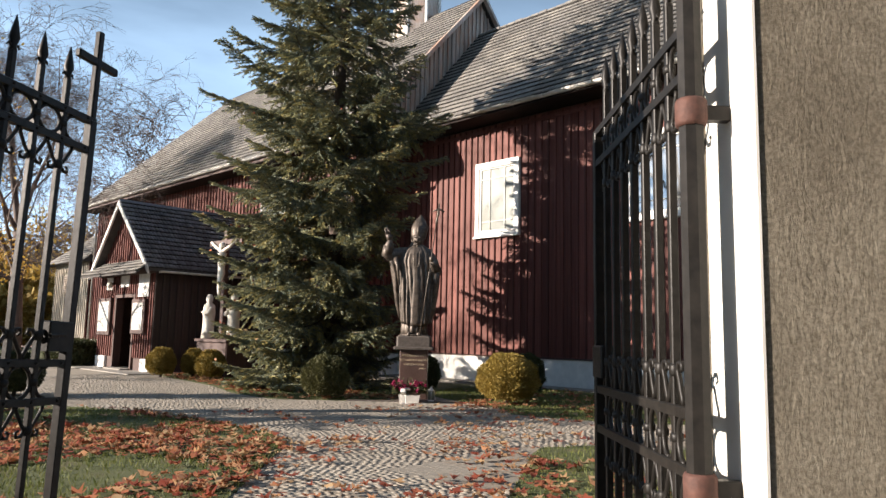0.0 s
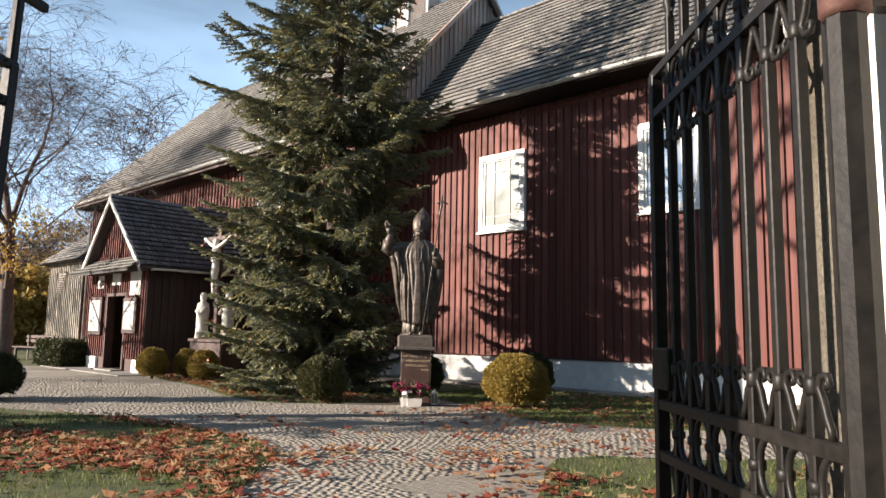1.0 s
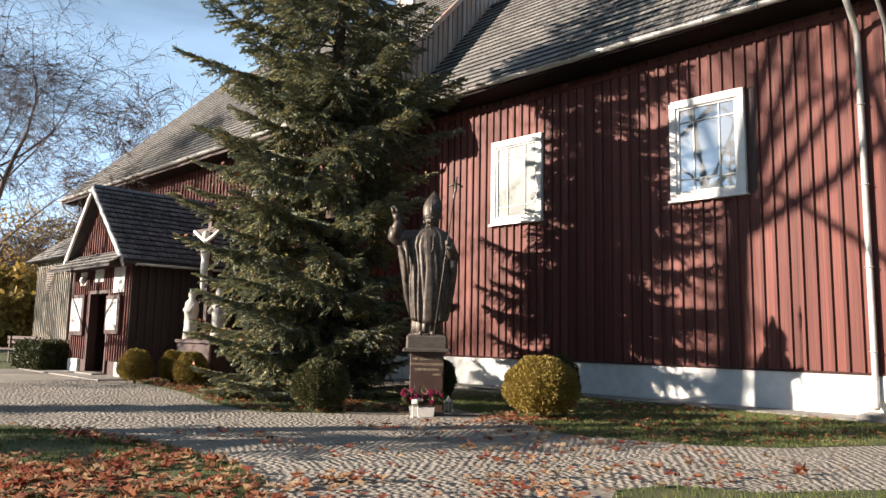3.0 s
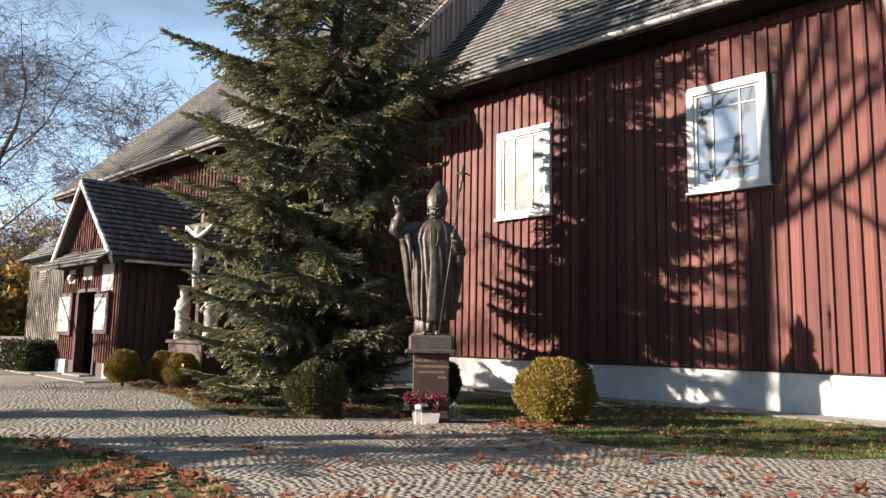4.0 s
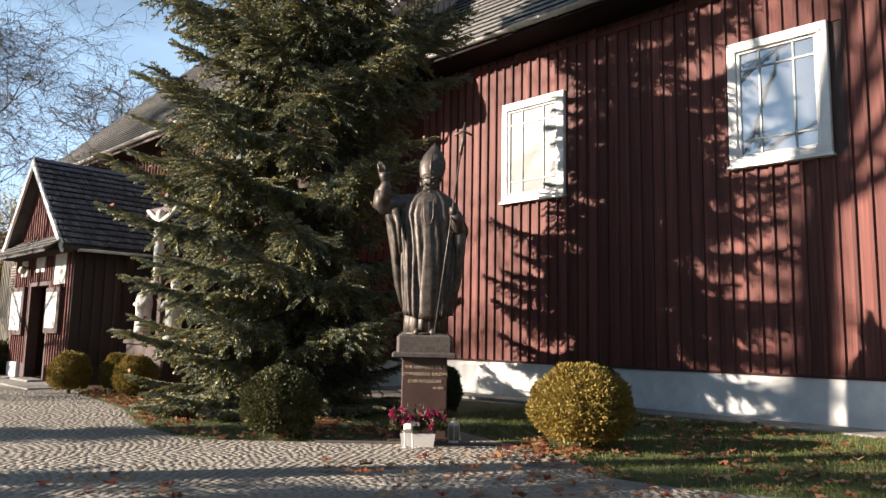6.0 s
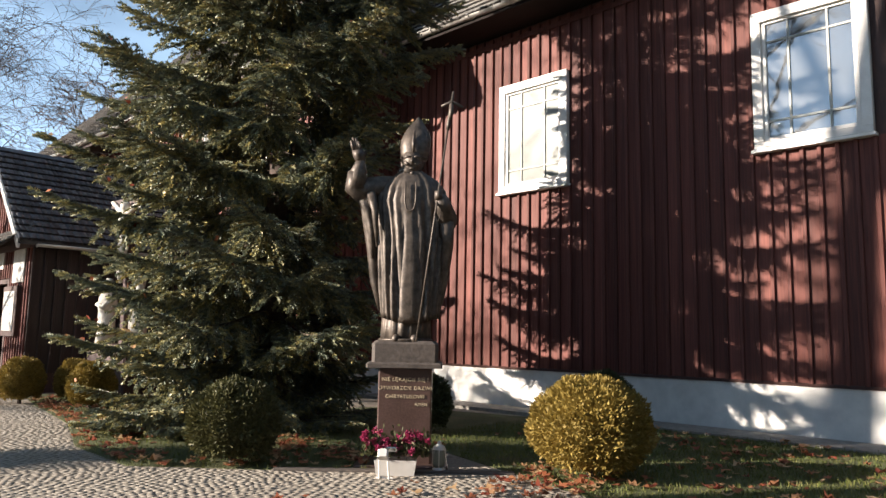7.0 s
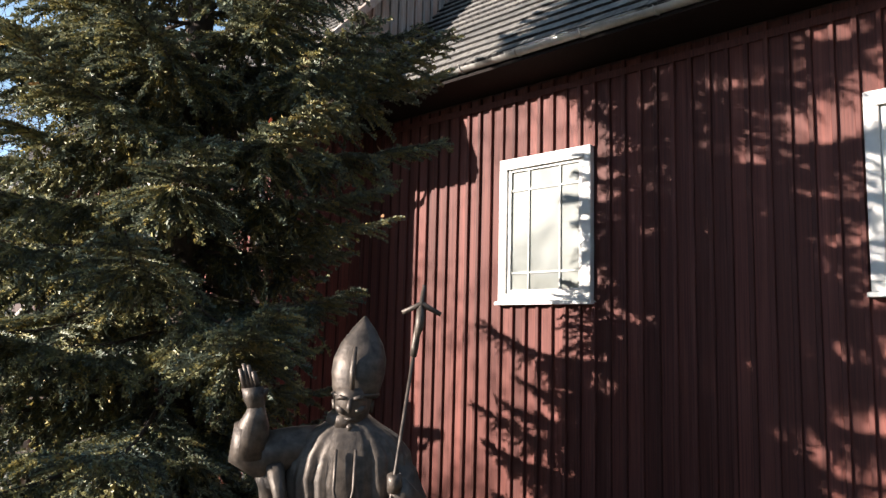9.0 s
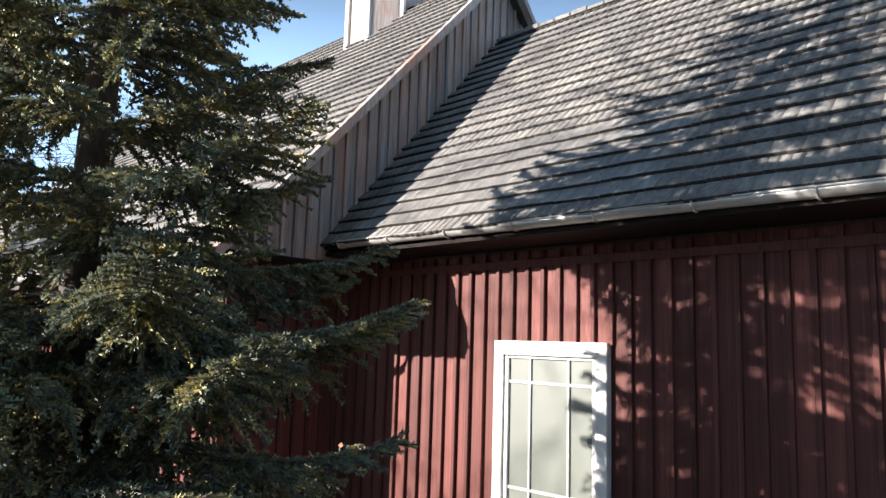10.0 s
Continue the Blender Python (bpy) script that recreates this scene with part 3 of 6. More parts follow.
def chancel():
    church = thing("church_chancel", "dark red-brown boarded wooden church chancel on white plinth", "church", kind="structure")
    walls = wall_with_holes(NAVE_E, WALL_E, WALL_Y, WALL_Y + 0.3, PLINTH, 6.9, [inner(W1), inner(W2)])
    part("wall_south", walls, DARKWOOD, church)
    hole = [(w[0] - NAVE_E + 0.02, w[1] - NAVE_E - 0.02, w[2] + 0.02, w[3] - 0.02) for w in (W1, W2)]
    low, top = PLINTH + 0.035, 6.62
    boards(church, (NAVE_E + 0.02, WALL_Y, 0), (1, 0, 0), WALL_E - NAVE_E - 0.04, low, top, hole, seed=2)
    oblique = Vector((0.78, 0.62, 0)).normalized()
    end = Vector((WALL_E, WALL_Y, 0)) + oblique * 4.0
    g = Geo().prism([(WALL_E, WALL_Y), (end.x, end.y), (end.x, 20.5), (NAVE_E, 20.5), (NAVE_E, 20.2), (end.x - 0.3, 20.2), (end.x - 0.3, end.y + 0.2), (WALL_E, WALL_Y + 0.3)], "z", PLINTH, 6.9)
    part("wall_apse", g, DARKWOOD, church)
    boards(church, (WALL_E, WALL_Y, 0), oblique, 4.0, low, top, (), seed=3)
    part("corner_board", Geo().chamfer((WALL_E - 0.07, WALL_Y - 0.055, low), (WALL_E + 0.075, WALL_Y + 0.02, top), 0.008), BOARD, church)
    part("plinth", Geo().prism([(NAVE_E, WALL_Y - 0.06), (WALL_E + 0.02, WALL_Y - 0.06), (end.x + 0.05, end.y - 0.06), (end.x + 0.05, 20.5), (NAVE_E, 20.5)], "z", -0.1, PLINTH), PLASTER, church, "white plastered plinth")
    part("drip_board", Geo().prism([(WALL_Y - 0.085, PLINTH + 0.003), (WALL_Y + 0.01, PLINTH + 0.003), (WALL_Y + 0.01, PLINTH + 0.045), (WALL_Y - 0.03, PLINTH + 0.04)], "x", NAVE_E, WALL_E + 0.03), DARKWOOD, church)
    part("frieze", Geo().chamfer((NAVE_E + 0.01, WALL_Y - 0.062, 6.44), (WALL_E, WALL_Y - 0.043, 6.53), 0.006), BOARD, church)
    ey, ez = CH_EAVE
    part("soffit", Geo().box((NAVE_E + 0.02, ey + 0.04, 6.66), (WALL_E + 0.5, WALL_Y - 0.001, 6.70)), SHADEWOOD, church)
    part("fascia", Geo().chamfer((NAVE_E + 0.02, ey + 0.02, 6.75), (WALL_E + 0.5, ey + 0.038, 6.84), 0.004), SHADEWOOD, church)
    end_x = WALL_E + 0.75
    roof = Geo()
    A, B, C, D = Vector((GABLE_X, ey, ez)), Vector((end_x, ey, ez)), Vector((end_x - 0.4, MID_Y, CH_TOP)), Vector((GABLE_X, MID_Y, CH_TOP))
    E, F = Vector((end_x + 2.9, MID_Y, ez)), Vector((end_x, 2 * MID_Y - ey, ez))
    H = Vector((GABLE_X, 2 * MID_Y - ey, ez))
    roof.add([A, B, C, D, E, F, H], [(0, 1, 2, 3), (1, 4, 2), (4, 5, 2), (3, 2, 5, 6), (0, 6, 5, 4, 1)])
    r = part("roof", roof, ROOFDECK, church)
    up = (D - A).normalized()
    shingles(r, "shingle_field", A + Vector((0, -0.06, -0.06)), B + Vector((0, -0.06, -0.06)), up, (D - A).length + 0.08, 0.235, 0.12, SHINGLE, lambda u, v: u < (B - A).length - 0.4 * v / 5.5, 5, label="mottled grey-brown weathered wooden shingles", single=(0.6, 4.6, 0.0, 1.6))
    f = C - B
    e2 = (E - B).normalized()
    upe = (f - e2 * f.dot(e2)).normalized()
    le = f.dot(upe)
    cu = f.dot(e2)
    tot = (E - B).length
    shingles(r, "shingle_field", B, E, upe, le, 0.235, 0.12, SHINGLE, lambda u, v: u > cu * v / le and u < tot - (tot - cu) * v / le, 6, label="mottled grey-brown weathered wooden shingles")
    g = Geo()
    for k in range(36):
        x = GABLE_X + 0.1 + k * 0.3
        if x < C.x - 0.2:
            g.chamfer((x, MID_Y - 0.11, CH_TOP + 0.0), (x + 0.29, MID_Y + 0.11, CH_TOP + 0.055 + 0.012 * (k % 3)), 0.015)
    part("ridge_cap", g, SHINGLE, church)
    gutter(church, (GABLE_X + 0.42, ey, 6.81), (WALL_E + 0.3, ey, 6.74))
    gutter(church, (WALL_E + 0.32, ey + 0.02, 6.74), tuple(Vector((WALL_E + 0.32, ey + 0.02, 6.70)) + e2 * 3.2))
    for dx, col in ((-0.27, 0), (0.12, 1)):
        x = WALL_E + dx
        yb = WALL_Y - 0.11 + 0.08 * col
        pts = [(x, ey, 6.70), (x, ey + 0.02, 6.52), (x, yb - 0.12, 6.2), (x, yb, 6.05), (x, yb, 3.0), (x, yb, 0.30), (x + 0.02, yb - 0.12, 0.16)]
        dp = part("downpipe", Geo().tube(pts, 0.05 if not col else 0.032, 10), ZINC, church, "pale zinc downpipe", True)
        for z in (1.0, 2.3, 3.6, 4.9):
            part("clamp", Geo().tube([(x + 0.062 * math.cos(q), yb + 0.062 * math.sin(q), z) for q in [k * math.pi / 6 for k in range(12)]], 0.009, 4, close=True), ZINC, dp)
        part("splash_block", Geo().chamfer((x - 0.13, WALL_Y - 0.75, 0.0), (x + 0.13, WALL_Y - 0.1, 0.1), 0.02), CONCRETE, church)
    return church


chancel()
sash_window("window_1", *W1[:2], *W1[2:], WALL_Y - 0.03, "white wooden church window with pale curtain behind", GLASS_CURTAIN)
sash_window("window_2", *W2[:2], *W2[2:], WALL_Y - 0.03, "white wooden church window reflecting the blue sky", GLASS)
NW = (-18.55, -17.2, 4.3, 6.0)


def nave():
    church = thing("church_nave", "long red-brown boarded church nave under steep grey shingle roof", "church", kind="structure")
    part("wall_south", wall_with_holes(NAVE_W, NAVE_E, NAVE_Y, NAVE_Y + 0.3, PLINTH, 6.6, [inner(NW)]), DARKWOOD, church)
    part("wall_east", Geo().prism([(NAVE_Y + 0.3, PLINTH), (2 * MID_Y - NAVE_Y, PLINTH), (2 * MID_Y - NAVE_Y, 6.6), (MID_Y, NAVE_TOP - 0.2), (NAVE_Y + 0.3, 6.9)], "x", NAVE_E - 0.3, NAVE_E - 0.004), DARKWOOD, church)
    part("wall_west", Geo().prism([(NAVE_Y + 0.3, PLINTH), (2 * MID_Y - NAVE_Y, PLINTH), (2 * MID_Y - NAVE_Y, 6.6), (NAVE_Y + 0.3, 6.6)], "x", NAVE_W, NAVE_W + 0.3), DARKWOOD, church)
    part("wall_north", Geo().box((NAVE_W, 2 * MID_Y - NAVE_Y - 0.3, PLINTH), (NAVE_E, 2 * MID_Y - NAVE_Y, 6.6)), DARKWOOD, church)
    hole = [(NW[0] - NAVE_W + 0.02, NW[1] - NAVE_W - 0.02, NW[2] + 0.02, NW[3] - 0.02)]
    boards(church, (NAVE_W, NAVE_Y, 0), (1, 0, 0), NAVE_E - NAVE_W, PLINTH + 0.03, 6.3, hole, seed=8)
    boards(church, (NAVE_E, NAVE_Y, 0), (0, 1, 0), WALL_Y - NAVE_Y - 0.07, PLINTH + 0.03, 6.75, (), seed=9)
    part("plinth", Geo().box((NAVE_W - 0.05, NAVE_Y - 0.06, -0.1), (NAVE_E + 0.06, 2 * MID_Y - NAVE_Y + 0.05, PLINTH)), PLASTER, church, "white plastered plinth")
    slope = lambda y: NAVE_EAVE[1] + NSLOPE * (y - NAVE_EAVE[0])
    # weathered gable over the chancel roof
    gable = part("gable", Geo().prism([(NAVE_EAVE[0] + 0.25, 6.62), (MID_Y, NAVE_TOP - 0.15), (2 * MID_Y - NAVE_EAVE[0] - 0.25, 6.62)], "x", GABLE_X - 0.06, GABLE_X), GREYBOARD, church, "weathered grey vertical gable boards")
    start = NAVE_EAVE[0] + 0.3
    over = lambda y: max(6.6, CH_EAVE[1] + SLOPE * (min(y, 2 * MID_Y - y) - CH_EAVE[0]) - 0.2)
    boards(gable, (GABLE_X, start, 0), (0, 1, 0), 2 * (MID_Y - start), lambda s: over(start + s), lambda s: slope(min(start + s, 2 * MID_Y - start - s)) - 0.08, (), 0.19, 0.02, (GREYBOARD, GREYBOARD), 0.05, 12)
    part("gable_soffit", Geo().box((NAVE_E - 0.004, NAVE_EAVE[0] + 0.2, 6.56), (GABLE_X - 0.01, WALL_Y - 0.07, 6.60)), SHADEWOOD, church)
    xe = GABLE_X + 0.24
    y0, z0 = NAVE_EAVE
    hipx = NAVE_W + 3.4
    A, B = Vector((NAVE_W - 0.6, y0, z0)), Vector((xe, y0, z0))
    C, D = Vector((xe, MID_Y, NAVE_TOP)), Vector((hipx, MID_Y, NAVE_TOP))
    G, H = Vector((xe, 2 * MID_Y - y0, z0)), Vector((NAVE_W - 0.6, 2 * MID_Y - y0, z0))
    down = Vector((0, 0, -0.1))
    roof = Geo().add([A, B, C, D, G, H, A + down, B + down, C + down, D + down, G + down, H + down], [(0, 1, 2, 3), (3, 2, 4, 5), (0, 3, 5), (6, 9, 8, 7), (9, 11, 10, 8), (6, 11, 9), (0, 6, 7, 1), (1, 7, 8, 2), (2, 8, 10, 4), (4, 10, 11, 5), (5, 11, 6, 0)])
    r = part("roof", roof, ROOFDECK, church)
    up = Vector((0, MID_Y - y0, NAVE_TOP - z0)).normalized()
    ln = (C - B).length
    shingles(r, "shingle_field", A + Vector((0, -0.05, -0.05)), B + Vector((0, -0.05, -0.05)), up, ln + 0.05, 0.24, 0.15, SHINGLE, lambda u, v: u > (hipx - A.x) * v / ln, 15, label="mottled grey weathered wooden shingles")
    part("verge_board", Geo().tube([(xe + 0.015, y0 - 0.03, z0 - 0.09), (xe + 0.015, MID_Y, NAVE_TOP - 0.07)], 0.085, 4).tube([(xe + 0.015, 2 * MID_Y - y0, z0 - 0.09), (xe + 0.015, MID_Y, NAVE_TOP - 0.07)], 0.085, 4), GREYBOARD, church)
    part("soffit", Geo().box((NAVE_W - 0.5, y0 + 0.03, z0 - 0.2), (NAVE_E, NAVE_Y, z0 - 0.16)), SHADEWOOD, church)
    part("fascia", Geo().box((NAVE_W - 0.55, y0 + 0.0, z0 - 0.2), (xe, y0 + 0.02, z0 + 0.0)), DARKWOOD, church)
    gutter(church, (NAVE_W - 0.6, y0 - 0.06, z0 - 0.05), (xe - 0.05, y0 - 0.06, z0 - 0.03), 0.07)
    part("downpipe", Geo().tube([(NAVE_W - 0.45, y0 - 0.06, z0 - 0.1), (NAVE_W - 0.40, y0 + 0.1, z0 - 0.4), (NAVE_W - 0.1, NAVE_Y - 0.1, z0 - 0.8), (NAVE_W - 0.1, NAVE_Y - 0.1, 0.3)], 0.045, 8), ZINC, church, "pale zinc downpipe", True)
    xs, ys = NAVE_E - 0.12, NAVE_Y - 0.1
    part("downpipe", Geo().tube([(xs, y0 - 0.05, z0 - 0.1), (xs, y0 + 0.1, z0 - 0.35), (xs, ys, z0 - 0.75), (xs, ys, 0.25)], 0.05, 8), ZINC, church, "pale zinc downpipe", True)
    # ridge turret
    tx, ty = -16.3, MID_Y
    turret = thing("ridge_turret", "pale boarded ridge turret on the church nave", "turret", kind="structure")
    part("shaft", Geo().prism([(-0.75 + tx, -0.4 + ty), (-0.4 + tx, -0.75 + ty), (0.4 + tx, -0.75 + ty), (0.75 + tx, -0.4 + ty), (0.75 + tx, 0.4 + ty), (0.4 + tx, 0.75 + ty), (-0.4 + tx, 0.75 + ty), (-0.75 + tx, 0.4 + ty)], "z", 11.0, 15.2), GREYBOARD, turret)
    for a in range(8):
        q = math.pi / 8 + a * math.pi / 4
        part("post", Geo().tube([(tx + 0.84 * math.cos(q), ty + 0.84 * math.sin(q), 11.2), (tx + 0.84 * math.cos(q), ty + 0.84 * math.sin(q), 15.2)], 0.06, 5), FRAMEPAINT, turret)
    part("roof", Geo().lathe([(1.2, 15.2), (0.9, 15.6), (0.5, 16.4), (0.12, 17.6), (0.02, 18.4)], 8, Matrix.Translation((tx, ty, 0))), ROOFDECK, turret)
    return church


nave()
sash_window("window_3", *NW[:2], *NW[2:], NAVE_Y - 0.03, "white wooden nave window half hidden by the spruce", GLASS_CURTAIN)


# ---- the porch ----
def porch():
    x0, x1, yf, yb, ze, zr = -21.15, -17.62, 8.58, NAVE_Y - 0.06, 2.80, 4.78
    xm = -19.62
    dx0, dx1, dz = -19.98, -18.82, 2.02
    p = thing("church_porch", "dark boarded church porch with steep slate-grey shingle roof", "porch", kind="structure")
    part("wall_front", wall_with_holes(x0, x1, yf, yf + 0.16, 0.0, ze, [(dx0, dx1, 0.06, dz)]), DARKWOOD, p)
    part("wall_side", Geo().box((x1 - 0.16, yf + 0.16, 0), (x1, yb, ze)), DARKWOOD, p)
    part("wall_side", Geo().box((x0, yf + 0.16, 0), (x0 + 0.16, yb, ze)), DARKWOOD, p)
    part("wall_back", Geo().box((x0 + 0.16, yb - 0.1, 0), (x1 - 0.16, yb, ze)), DARKWOOD, p)
    boards(p, (x0, yf, 0), (1, 0, 0), x1 - x0, 0.36, ze - 0.04, [(dx0 - x0 - 0.1, dx1 - x0 + 0.1, 0.3, dz + 0.1)], 0.15, mats=(PORCHBOARD_SHADED, BATTEN), seed=21)
    boards(p, (x1, yf, 0), (0, 1, 0), yb - yf, 0.36, ze - 0.04, (), 0.2, mats=(PORCHBOARD_SHADED, PORCHBOARD_SHADED), seed=22)
    for a, b in ((x0 - 0.04, x0 + 0.62), (x1 - 0.5, x1 + 0.06)):
        part("base_block", Geo().chamfer((a, yf - 0.08, -0.05), (b, yf + 0.2, 0.35), 0.015), PLASTER, p)
    part("threshold", Geo().chamfer((dx0 - 0.1, yf - 0.35, -0.05), (dx1 + 0.1, yf + 0.3, 0.06), 0.015), CONCRETE, p)
    for a, b, c, d in ((dx0 - 0.09, dx0 - 0.001, 0.06, dz + 0.09), (dx1 + 0.001, dx1 + 0.09, 0.06, dz + 0.09), (dx0, dx1, dz + 0.001, dz + 0.09)):
        part("door_frame", Geo().chamfer((a, yf - 0.06, c), (b, yf + 0.1, d), 0.008), DARKWOOD, p)
    lf = part("door_leaf", Geo().chamfer((-0.58, -0.03, 0.07), (0, 0.02, dz - 0.01), 0.006), DARKWOOD, p, "dark wooden door leaf standing open", at=pose(dx1 - 0.01, yf + 0.05, 0, 0, 0, -75))
    part("handle", Geo().tube([(-0.5, -0.06, 1.0), (-0.38, -0.06, 1.0)], 0.012, 6), ZINC, lf)
    # gable and roof
    part("gable", Geo().prism([(x0 + 0.12, ze), (x1 - 0.12, ze), (xm, zr - 0.12)], "y", yf - 0.02, yf + 0.06), DARKWOOD, p)
    half = (x1 - x0) / 2
    boards(p, (x0 + 0.2, yf - 0.02, 0), (1, 0, 0), x1 - x0 - 0.4, ze + 0.2, lambda s: zr - 0.14 - abs(x0 + 0.2 + s - xm) * (zr - ze) / (half + 0.05), (), 0.15, seed=23)
    yo = yf - 0.34
    for sgn, xe in ((-1, x0 - 0.26), (1, x1 + 0.26)):
        zz = ze - 0.06
        A, B, C, D = Vector((xe, yo, zz)), Vector((xe, yb, zz)), Vector((xm, yb, zr)), Vector((xm, yo, zr))
        dn = Vector((0, 0, -0.07))
        r = part("roof", Geo().add([A, B, C, D, A + dn, B + dn, C + dn, D + dn], [(0, 1, 2, 3), (4, 7, 6, 5), (0, 4, 5, 1), (0, 3, 7, 4), (1, 5, 6, 2)]), ROOFDECK, p)
        up = (D - A).normalized()
        shingles(r, "shingle_field", A, B, up, (D - A).length + 0.02, 0.21, 0.11, SHINGLE_DARK, None, 25 + sgn, thick=0.03, label="dark slate-grey shingles in clear courses")
        out = Vector((0, -0.02, 0))
        part("verge_board", Geo().add([A + out, D + out, D + out + Vector((0, 0, -0.15)), A + out + Vector((0.0, 0, -0.15)), A + Vector((0, 0.03, 0)), D + Vector((0, 0.03, 0)), D + Vector((0, 0.03, -0.15)), A + Vector((0, 0.03, -0.15))], [(0, 1, 2, 3), (7, 6, 5, 4), (3, 2, 6, 7), (0, 4, 5, 1), (0, 3, 7, 4)]), FRAMEPAINT, p, "white painted verge board")
    part("ridge_cap", Geo().prism([(xm - 0.1, zr - 0.02), (xm + 0.1, zr - 0.02), (xm, zr + 0.07)], "y", yo, yb), SHINGLE_DARK, p)
    # skirt roof at the foot of the gable
    A, B = Vector((x0 - 0.42, yf - 0.62, ze - 0.16)), Vector((x1 + 0.18, yf - 0.62, ze - 0.16))
    C, D = Vector((x1 - 0.05, yf - 0.02, ze + 0.26)), Vector((x0 + 0.12, yf - 0.02, ze + 0.26))
    dn = Vector((0, 0, -0.05))
    sk = part("skirt_roof", Geo().add([A, B, C, D, A + dn, B + dn, C + dn, D + dn], [(0, 1, 2, 3), (4, 7, 6, 5), (0, 4, 5, 1), (1, 5, 6, 2), (0, 3, 7, 4)]), ROOFDECK, p)
    shingles(sk, "shingle_field", A, B, (D - A) - Vector((D.x - A.x, 0, 0)), 0.74, 0.19, 0.13, SHINGLE, lambda u, v: 0.5 * v < u < (B - A).length - 0.2 * v, 29, label="grey weathered shingles")
    gutter(p, (x1 + 0.30, yo + 0.3, ze - 0.12), (x1 + 0.30, yb, ze - 0.11), 0.045)
    part("eave_board", Geo().chamfer((x0 - 0.1, yf - 0.09, ze - 0.16), (x1 + 0.1, yf - 0.035, ze - 0.03), 0.006), DARKWOOD, p)
    # notice boards and papers
    for a, b, lo, hi in ((-21.10, -20.18, 0.96, 2.02), (-18.72, -17.9, 1.02, 1.95)):
        nb = thing("notice_board", "dark-framed glazed notice case with white papers on porch wall", "notice board", group="notice boards on the porch")
        part("case", Geo().chamfer((a, yf - 0.14, lo), (b, yf - 0.045, hi), 0.01), DARKWOOD, nb)
        part("paper", Geo().box((a + 0.1, yf - 0.152, lo + 0.1), (b - 0.1, yf - 0.142, hi - 0.1)), PAPER, nb, "white paper notices")
        rg = random.Random(int(a * 10))
        for k in range(7):
            z = hi - 0.2 - k * (hi - lo - 0.35) / 7
            part("text_line", Geo().box((a + 0.16, yf - 0.1555, z), (b - 0.16 - rg.uniform(0, 0.3), yf - 0.1525, z + 0.016)), INK, nb)
    for a, b, lo, hi in ((-20.72, -20.3, 2.3 - 0.04, 2.62), (-19.72, -19.16, 2.42 - 0.1, 2.7), (-18.52, -17.86, 2.02, 2.66)):
        sp = thing("paper_sign", "plain white paper notice fixed to the porch boards", "sign", group="papers on the porch")
        part("sheet", Geo().chamfer((a, yf - 0.072, lo), (b, yf - 0.05, hi), 0.004), PAPER, sp)
    lamp = thing("porch_lamp", "small white globe lamp above the porch door", "lamp")
    part("arm", Geo().tube([(-20.12, yf - 0.05, 2.42), (-20.12, yf - 0.2, 2.46)], 0.015, 6), IRON, lamp)
    part("globe", Geo().lathe([(0.02, -0.09), (0.07, -0.06), (0.09, 0), (0.07, 0.06), (0.03, 0.09)], 12, Matrix.Translation((-20.12, yf - 0.22, 2.38))), WHITESTONE, lamp, smooth=True)


porch()


# ---- the spruce ----
def shoots(rng, start, way, length, seg=0.03, needle=0.034):
    """Needle-clad shoots: along each axis four rows of pointed needles, every shoot one piece of its own."""
    vs, fs, o = [], [], 0
    count = np.maximum(2, np.round(length / seg).astype(int))
    for m in np.unique(count):
        pick = count == m
        p, d, ln = start[pick], way[pick], length[pick]
        k = len(p)
        a = np.cross(d, rng.normal(0, 1, (k, 3)))
        a /= np.linalg.norm(a, axis=1)[:, None] + 1e-9
        b = np.cross(d, a)
        u = np.linspace(0, 1, m + 1)
        axis = p[:, None, :] + d[:, None, :] * (ln[:, None] * u)[:, :, None]
        axis[:, :, 2] -= 0.35 * (ln[:, None] * u) ** 2
        rows, faces = [axis], []
        for q in range(4):
            phi = q * math.pi / 2 + rng.normal(0, 0.5, (k, m))
            out = a[:, None, :] * np.cos(phi)[:, :, None] + b[:, None, :] * np.sin(phi)[:, :, None]
            size = needle * rng.uniform(0.7, 1.15, (k, m)) * (1.0 - 0.35 * u[1:] ** 3)
            rows.append(axis[:, :-1] * 0.6 + axis[:, 1:] * 0.4 + (out * 0.8 + d[:, None, :] * 0.62) * size[:, :, None])
            i = np.arange(m)
            faces.append(np.stack([i, i + 1, m + 1 + q * m + i], 1))
        v = np.concatenate(rows, 1)
        w = v.shape[1]
        f = np.concatenate(faces)
        vs.append(v.reshape(-1, 3))
        fs.append((f[None] + (np.arange(k) * w)[:, None, None]).reshape(-1, 3) + o)
        o += k * w
    return np.concatenate(vs), np.concatenate(fs)


BOUGH_ENDS = {}


